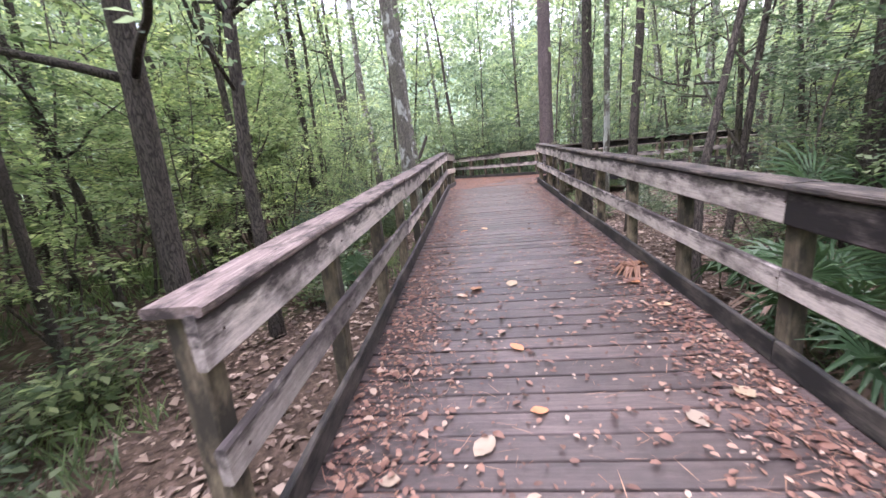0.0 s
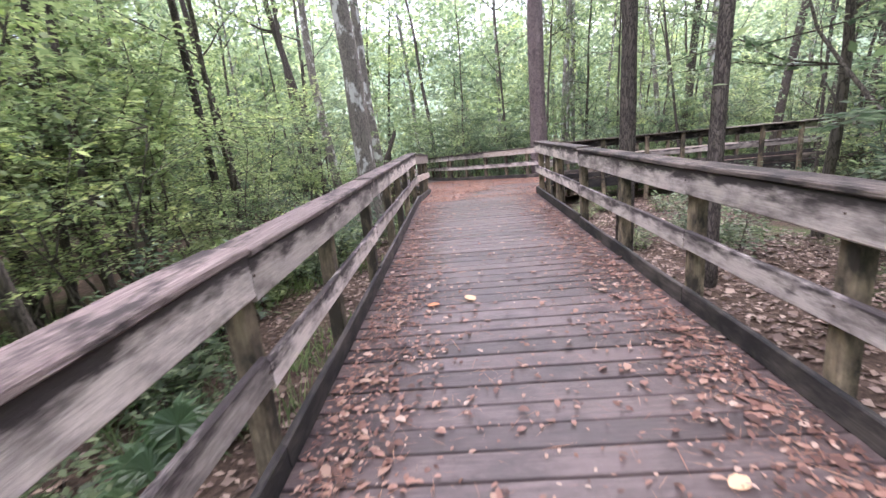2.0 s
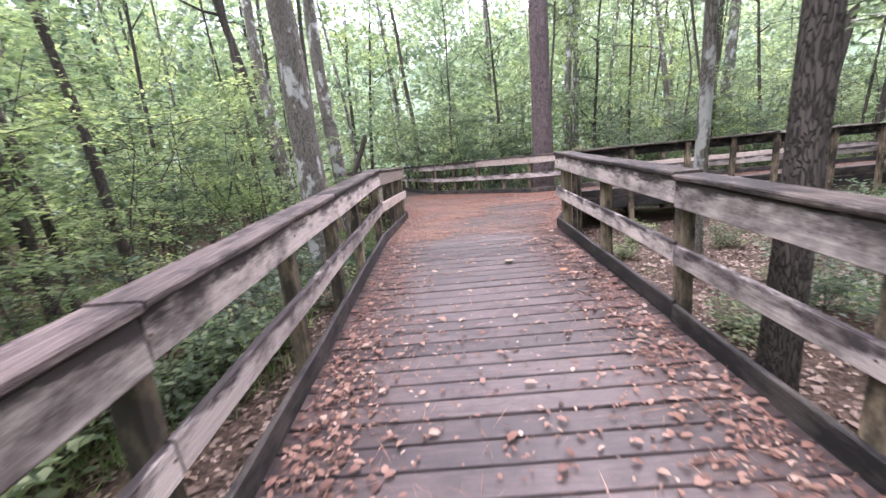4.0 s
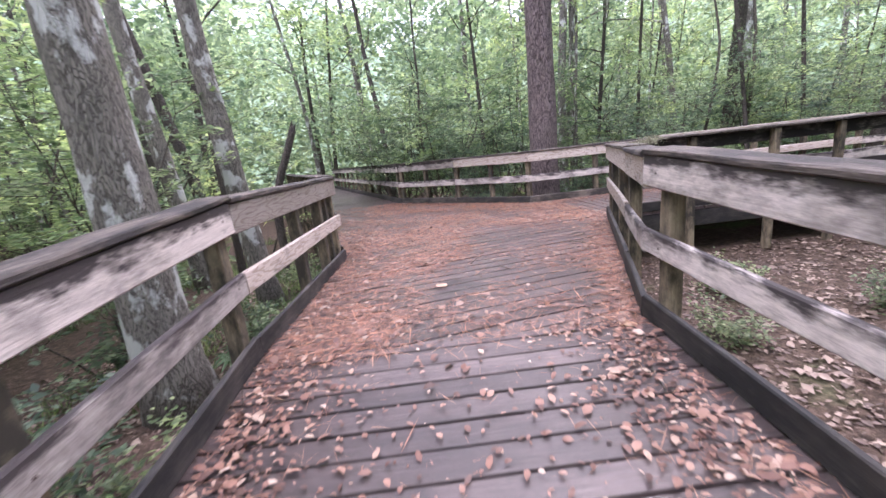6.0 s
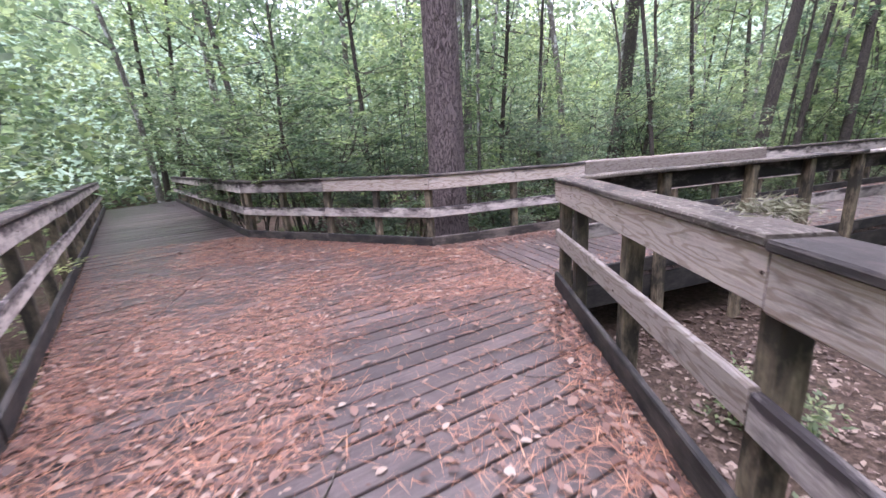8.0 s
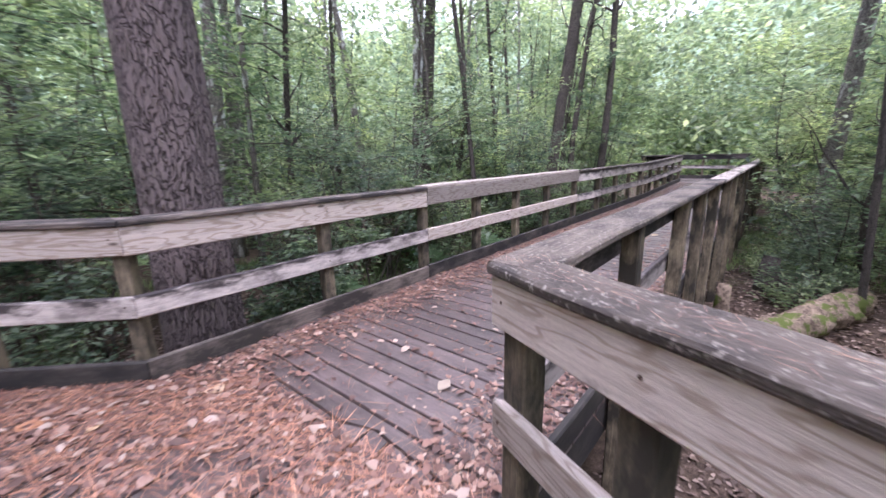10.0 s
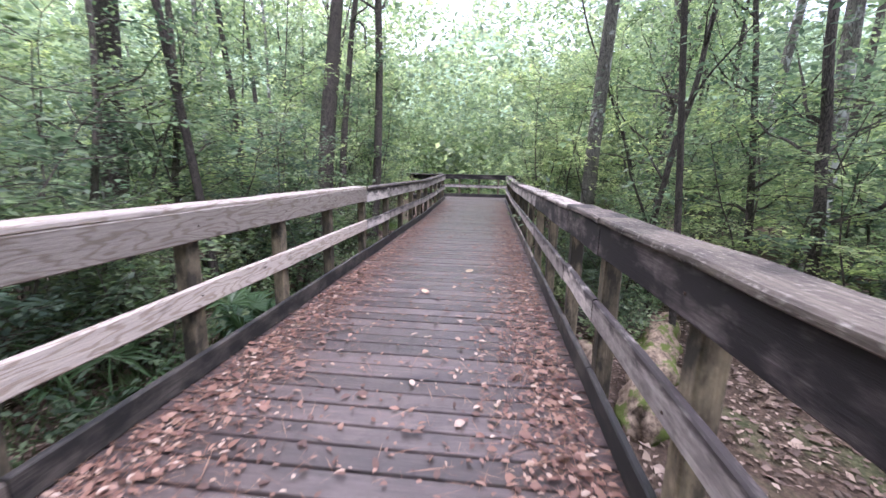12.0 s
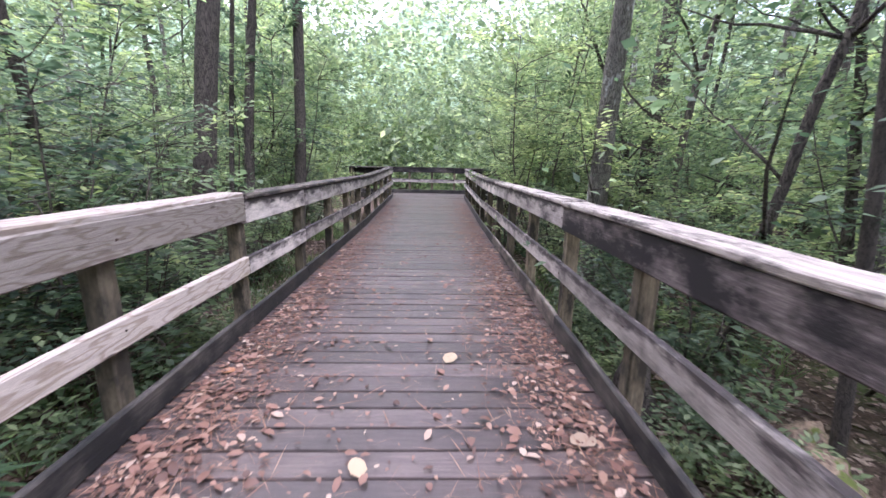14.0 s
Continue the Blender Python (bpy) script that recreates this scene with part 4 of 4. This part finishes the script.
def snag(x, y, tip, r, label):
    """A broken, leaning dead trunk with a splintered top."""
    rs = random.Random(9)
    base, verts, faces = Vector((x, y, ground_z(x, y) - 0.2)), [], []
    path = [base.lerp(Vector(tip), i / 12) + Vector((-0.28 * math.sin(math.pi * i / 12) + rs.gauss(0, .015), 0, 0)) for i in range(13)]
    tube(verts, faces, path, [r * (1.25 - 0.35 * i / 12) * rs.uniform(0.94, 1.06) for i in range(13)], 12)
    for i in range(len(verts) - 12, len(verts)):
        verts[i] = verts[i] + (path[-1] - path[-2]).normalized() * rs.uniform(-0.1, 0.16)
    tagged(link("snag", mesh_of("snag", verts, faces, BARK_DARK, True)), label, "dead tree")


snag(-0.1, 16.9, (0.45, 17.1, 2.0), 0.075, "broken leaning dead trunk beside the branching boardwalk")
stump(12.3, 14.1, 0.5, 0.16, "dark rotten stump under the fence", BARK_DARK)


# ---------------------------------------------------------------- decks, boards last
def litter(name, count, sampler, size, mat, label, lift=0.006, curl=0.18, thin=0.55, seed=1):
    nr = np.random.RandomState(seed)
    pts = []
    while len(pts) < count:
        p = sampler(nr)
        if p is not None:
            pts.append(p)
    pos = np.array(pts)
    n = len(pos)
    a = nr.uniform(0, 6.283, n)
    dirs = np.stack([np.cos(a), np.sin(a), nr.normal(0, 0.08, n)], 1)
    nor = np.stack([nr.normal(0, curl, n), nr.normal(0, curl, n), np.ones(n)], 1)
    ln = size * np.clip(nr.lognormal(0, 0.38, n), 0.4, 2.4)
    pos[:, 2] += lift + nr.uniform(0, 0.012, n)
    ob = link(name, leaf_cloud(name, pos, dirs, nor, ln, ln * thin * nr.uniform(0.7, 1.3, n), mat, 0.22, thin > 0.1 and count < 15000))
    tagged(ob, label, "leaf litter", kind="stuff")


def edgewise(nr, share):
    """A place across the deck: drifts along both edges, the rest thinly over the middle."""
    if nr.uniform() < share:
        u = min(0.5, abs(nr.normal(0, 0.115)))
        return 0.015 + u if nr.uniform() < 0.5 else 0.985 - u
    return nr.uniform(0.02, 0.98)


def on_ramp(nr):
    y = nr.uniform(-2, 11.4)
    return 1.67 + edgewise(nr, 0.76) * 2.5, y, deck_z(y)


def landing_edge(x, y):
    """Distance to the nearest edge of the landing, negative outside it."""
    left = x - (1.70 if y < 14.2 else 1.70 - (y - 14.2) * 0.42)
    right = (4.19 + (y - 11.4) * 0.403 if y < 14.8 else 5.62 - (y - 14.8) * 0.05) - x
    back = (17.13 + (5.03 - x) * 0.955 - y) * 0.72
    return min(left, right, back)


def on_landing(nr):
    x, y = nr.uniform(-1.0, 5.6), nr.uniform(11.3, 20)
    e = landing_edge(x, y)
    drift = noise.noise(Vector((x * 0.9, y * 0.9, 3))) + 0.5 * noise.noise(Vector((x * 2.7, y * 2.7, 8)))
    share = 0.16 + math.exp(-e / 0.25) + 0.6 * max(0.0, min(1.0, drift * 2.5 + 0.45))
    trodden = abs(x - (3.25 + (y - 11.4) * 0.36)) if y < 15 else 9
    if trodden < 0.75:
        share *= 0.3
    if x < 1.9:
        share *= math.exp(-(1.9 - x) * 1.1)
    if e < 0.02 or nr.uniform() > share:
        return None
    return x, y, 0.0


def on_east(nr):
    s = nr.beta(1.0, 1.5) * 17.8
    a, b = Vector((5.52 + s, 14.84 + s * 0.001)), Vector((5.1 + s * 1.03, 17.11 + s * 0.018))
    p = a.lerp(b, edgewise(nr, 0.84))
    return p.x, p.y, deck_z(p.y, p.x)


def on_ground(nr):
    x, y = nr.uniform(-4, 20), nr.uniform(-2, 22)
    if not clear_of_deck(x, y, -0.3) or off_route(x, y) > 5.0:
        return None
    return x, y, ground_z(x, y)


litter("fallen_leaves", 14800, on_ramp, 0.035, LITTER, "brown and pinkish fallen leaves scattered on the ramp", seed=2)
litter("fallen_leaves", 13500, on_landing, 0.038, LITTER, "brown fallen leaves scattered on the landing", seed=3)
litter("fallen_leaves", 14800, on_east, 0.036, LITTER, "brown fallen leaves along the boardwalk edges", seed=4)
litter("pine_needles", 42000, on_landing, 0.12, NEEDLE, "rusty pine needles lying over the landing", thin=0.02, seed=5)
litter("pine_needles", 14000, on_east, 0.12, NEEDLE, "rusty pine needles along the boardwalk edges", thin=0.02, seed=6)
litter("pine_needles", 6000, on_ramp, 0.10, NEEDLE, "rusty pine needles along the ramp edges", thin=0.02, seed=7)
litter("ground_leaves", 62000, on_ground, 0.058, GROUND_LITTER, "damp brown leaves covering the forest floor", seed=8, curl=0.4)


def fallen_leaf(x, y, size, turn, tone, label):
    """One large leaf with a folded midrib, lobed edge and curled tip."""
    rs = random.Random(x * 7 + y)
    verts, faces = [], []
    n = 7
    for i in range(n + 1):
        u = i / n
        w = math.sin(math.pi * min(1, u * 0.96 + 0.02)) ** 0.75 * 0.36 * rs.uniform(0.85, 1.12)
        lift = 0.10 * u * u + 0.02
        verts += [(u, -w, lift + 0.10 * w), (u, 0, lift - 0.03), (u, w, lift + 0.16 * w)]
    for i in range(n):
        a = i * 3
        faces += [(a, a + 3, a + 4, a + 1), (a + 1, a + 4, a + 5, a + 2)]
    ob = link("fallen_leaf", mesh_of("fallen_leaf", verts, faces, tone, True))
    ob.matrix_world = Matrix.Translation((x, y, deck_z(y) + 0.010)) @ Euler((0, 0, turn)).to_matrix().to_4x4() @ Matrix.Scale(size, 4)
    tagged(ob, label, "leaf", "large fallen leaves on the deck")


TAN = leaf_material("tan_leaf", ((0.0, (0.50, 0.33, 0.22)), (1.0, (0.56, 0.40, 0.28))), 0.5, 0.1)
PALE = leaf_material("pale_leaf", ((0.0, (0.40, 0.29, 0.23)), (1.0, (0.46, 0.34, 0.27))), 0.5, 0.1)
RUST = leaf_material("rust_leaf", ((0.0, (0.40, 0.17, 0.09)), (1.0, (0.48, 0.23, 0.13))), 0.5, 0.1)
BIG_LEAVES = [(1.97, 1.44), (2.75, 2.51), (3.86, 2.05), (2.41, 1.58), (2.81, 1.89), (3.9, 3.14), (3.55, 1.74), (2.46, 3.73), (3.51, 4.25), (2.34, 3.5), (3.88, 3.68), (2.76, 3.7),
              (3.76, 6.21), (2.18, 6.14), (2.6, 6.17), (3.28, 10.14), (3.73, 9.62), (4.11, 11.3), (2.86, 12.52), (3.87, 17.48), (4.72, 16.84), (6.14, 15.57), (4.52, 17.05), (5.24, 16.74),
              (6.35, 16.96), (7.36, 14.95), (11.79, 15.71), (11.06, 14.98), (11.66, 17.15), (10.79, 16.09)]
for i, (x, y) in enumerate(BIG_LEAVES):
    tone, word = ((TAN, "tan"), (PALE, "pale"), (RUST, "rusty"))[(i * 7 + 1) % 3]
    fallen_leaf(x, y, 0.10 + 0.05 * ((i * 5) % 4) / 3, i * 2.4, tone, "large curled %s leaf lying on the deck boards" % word)


def twig(x, y, length, turn, seed):
    rs = random.Random(seed)
    verts, faces = [], []
    path = wander(rs, (x, y, deck_z(y) + 0.012), (math.cos(turn), math.sin(turn), SLOPE * math.sin(turn) if y < 11 else 0), length, 7, 0.12)
    path = [Vector((v.x, v.y, deck_z(v.y) + 0.012)) for v in path]
    tube(verts, faces, path, [0.005 - 0.0005 * i for i in range(8)], 5)
    tagged(link("twig", mesh_of("twig", verts, faces, BARK_THIN, True)), "thin brown twig lying on the deck", "twig", "twigs on the deck")


rt = random.Random(15)
for i in range(34):
    y = rt.uniform(0.8, 11)
    side = rt.choice((1.85, 3.95))
    twig(side + rt.uniform(-0.15, 0.15), y, rt.uniform(0.15, 0.5), rt.uniform(0, 6.28), i)
for i in range(14):
    twig(rt.uniform(2.3, 4.9), rt.uniform(12.3, 15.8), rt.uniform(0.12, 0.4), rt.uniform(0, 6.28), 50 + i)


DEAD_PALM = leaf_material("dead_palm_leaf", ((0.0, (0.13, 0.07, 0.05)), (1.0, (0.22, 0.12, 0.085))), 0.6, 0.05)


def dead_frond(x, y):
    rs = random.Random(3)
    verts, faces = [], []
    palm_fan(rs, verts, faces, Vector((0, 0, 0.03)), Vector((-0.95, 0.3, 0.02)), 0.12, 0.26)
    ob = link("dead_frond", mesh_of("dead_frond", verts, faces, DEAD_PALM))
    ob.matrix_world = Matrix.Translation((x, y, deck_z(y) + 0.05))
    tagged(ob, "dry brown palmetto frond fallen on the deck edge", "frond")


dead_frond(4.13, 3.85)


def dry_fronds(x, y, turn, seed):
    """A withered palmetto leaf hanging down on the forest floor."""
    rs = random.Random(seed)
    verts, faces = [], []
    palm_fan(rs, verts, faces, Vector((0, 0, 0.35)), Vector((math.cos(turn), math.sin(turn), 0.1)), 0.35, 0.5)
    for i, v in enumerate(verts):
        verts[i] = Vector((v.x, v.y, v.z - 0.55 * math.hypot(v.x, v.y) ** 1.5))
    ob = link("dead_frond", mesh_of("dead_frond", verts, faces, GROUND_LITTER))
    ob.matrix_world = Matrix.Translation((x, y, ground_z(x, y)))
    tagged(ob, "withered brown palmetto frond among green palmettos", "frond", "withered fronds")


for i, (x, y) in enumerate(((4.75, 1.2), (5.0, 1.9), (5.3, 2.5), (4.8, 2.4), (5.6, 1.4), (4.85, 3.5), (5.5, 3.1))):
    dry_fronds(x, y, i * 2.3, 30 + i)


def moss_tuft(x, y, z):
    """A tuft of grey-green moss and old needles on a cap board, trailing over its edge."""
    nr = np.random.RandomState(8)
    n = 420
    pos = np.array([x, y, z]) + nr.normal(0, 1, (n, 3)) * np.array([0.045, 0.06, 0.012]) + np.array([0, 0, 0.02])
    pos[:90] = np.array([x - 0.09, y + 0.03, z]) + nr.normal(0, 1, (90, 3)) * np.array([0.012, 0.02, 0.0]) - np.stack([np.zeros(90), np.zeros(90), nr.uniform(0, 0.16, 90)], 1)
    ln = nr.uniform(0.03, 0.075, n)
    ob = link("moss_tuft", leaf_cloud("moss_tuft", pos, nr.normal(0, 1, (n, 3)) * np.array([1, 1, 0.6]), nr.normal(0, 1, (n, 3)), ln, np.full(n, 0.006), DRY_MOSS))
    tagged(ob, "tuft of dry grey-green moss lying on the rail cap", "moss", kind="stuff")


DRY_MOSS = leaf_material("dry_moss", ((0.0, (0.14, 0.13, 0.09)), (1.0, (0.34, 0.33, 0.24))), 0.8, 0.1)
moss_tuft(4.92, 12.60, 1.085)


def cap_needles(p, q, outside, count, seed):
    """Needles lying on a cap board."""
    nr = np.random.RandomState(seed)
    a, b = at_deck(*p), at_deck(*q)
    flat = Vector((q[0] - p[0], q[1] - p[1], 0)).normalized()
    out = Vector((flat.y, -flat.x, 0)) * outside
    pos = np.array([tuple(a.lerp(b, nr.uniform()) + out * nr.uniform(0.0, 0.16) + Vector((0, 0, RAIL_H + 0.008 + nr.uniform(0, 0.01)))) for _ in range(count)])
    ang = math.atan2(flat.y, flat.x) + nr.normal(0, 0.6, count)
    dirs = np.stack([np.cos(ang), np.sin(ang), nr.normal(0, 0.03, count)], 1)
    nor = np.tile(np.array([0.0, 0, 1]), (count, 1))
    ob = link("pine_needles", leaf_cloud("pine_needles", pos, dirs, nor, nr.uniform(0.04, 0.10, count), np.full(count, 0.0018), NEEDLE))
    tagged(ob, "rusty pine needles lying on the rail cap", "pine needles", kind="stuff")


cap_needles((4.9, 13.2), RIGHT_END, 1, 150, 11)
cap_needles((6.4, 17.19), (11, 17.38), -1, 200, 12)


def grass_tufts(count, seed):
    nr = np.random.RandomState(seed)
    pts = []
    while len(pts) < count:
        x, y = nr.uniform(-7, 22), nr.uniform(-3, 24)
        if clear_of_deck(x, y, 0.0) and off_route(x, y) < 8 and noise.noise(Vector((x * 0.4, y * 0.4, 7))) > 0.0 and not (4.3 < x < 13 and 4 < y < 15):
            pts.append((x, y, ground_z(x, y) - 0.02))
    c = np.repeat(np.array(pts), 9, 0)
    n = len(c)
    pos = c + nr.normal(0, 0.06, (n, 3)) * np.array([1, 1, 0])
    dirs = np.stack([nr.normal(0, .45, n), nr.normal(0, .45, n), np.ones(n)], 1)
    nor = nr.normal(0, 1, (n, 3))
    ln = nr.uniform(0.10, 0.30, n)
    tagged(link("grass", leaf_cloud("grass", pos, dirs, nor, ln, np.full(n, 0.014), GRASS)), "thin green grass on the forest floor", "grass", kind="stuff")


grass_tufts(6000, 91)

deck("boardwalk_ramp", [(1.60, -3.0), (4.25, -3.0), (4.25, 11.4), (1.60, 11.4)], (0, 1), "damp purple-brown deck boards of the ramp")
deck("boardwalk_landing", [(1.64, 11.4), (4.22, 11.4), (5.60, 14.82), (5.66, 15.6), (5.06, 17.17), (2.15, 19.92), (1.70, 14.3), (1.68, 14.05)], (-0.19, 0.98), "damp purple-brown deck boards of the landing")
deck("boardwalk_east", [(5.62, 14.77), (23.7, 14.82), (23.9, 17.5), (5.08, 17.17), (5.68, 15.6)], (EAST.x, EAST.y), "damp purple-brown deck boards of the straight boardwalk")
deck("boardwalk_lookout", [(23.72, 13.09), (26.04, 13.08), (26.04, 19.06), (23.92, 19.08)], (EAST.x, EAST.y), "pale damp deck boards of the lookout")
deck("boardwalk_west", [(2.15, 19.92), (west_far_end[0], west_far_end[1]), (west_near_end[0], west_near_end[1]), WEST_NEAR, (1.68, 14.3)], (WEST.x, WEST.y), "damp deck boards of the branching boardwalk")
for x in (1.8, 2.9, 4.05):
    joist((x, -3), (x, 11.4))
    joist((x, 11.4), (x + 0.6, 16.4))
for off in (0.12, 1.15, 2.15):
    joist((5.65, 14.82 + off), (18.0, 14.85 + off * 1.05))
    joist((18.0, 14.85 + off * 1.05), (23.6, 14.9 + off * 1.1))


def shade_rim(p, q):
    """Wide dark beam closing the deck's edge, seen from the forest floor; added to stand in for the shade below."""
    a, b = at_deck(*p) - Vector((0, 0, 0.175)), at_deck(*q) - Vector((0, 0, 0.175))
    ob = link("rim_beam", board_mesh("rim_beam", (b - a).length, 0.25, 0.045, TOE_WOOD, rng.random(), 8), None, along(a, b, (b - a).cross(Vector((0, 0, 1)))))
    tagged(ob, "dark beam added along the deck's edge to stand in for shade below", "beam", "deck edge beams", "structure")


# dark boards added where only the shaded void under the deck lies
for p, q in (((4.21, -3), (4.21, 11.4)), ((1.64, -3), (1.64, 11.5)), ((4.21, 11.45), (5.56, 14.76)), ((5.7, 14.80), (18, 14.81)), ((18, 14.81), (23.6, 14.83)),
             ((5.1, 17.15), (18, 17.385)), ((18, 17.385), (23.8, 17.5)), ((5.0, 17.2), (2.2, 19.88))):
    shade_rim(p, q)
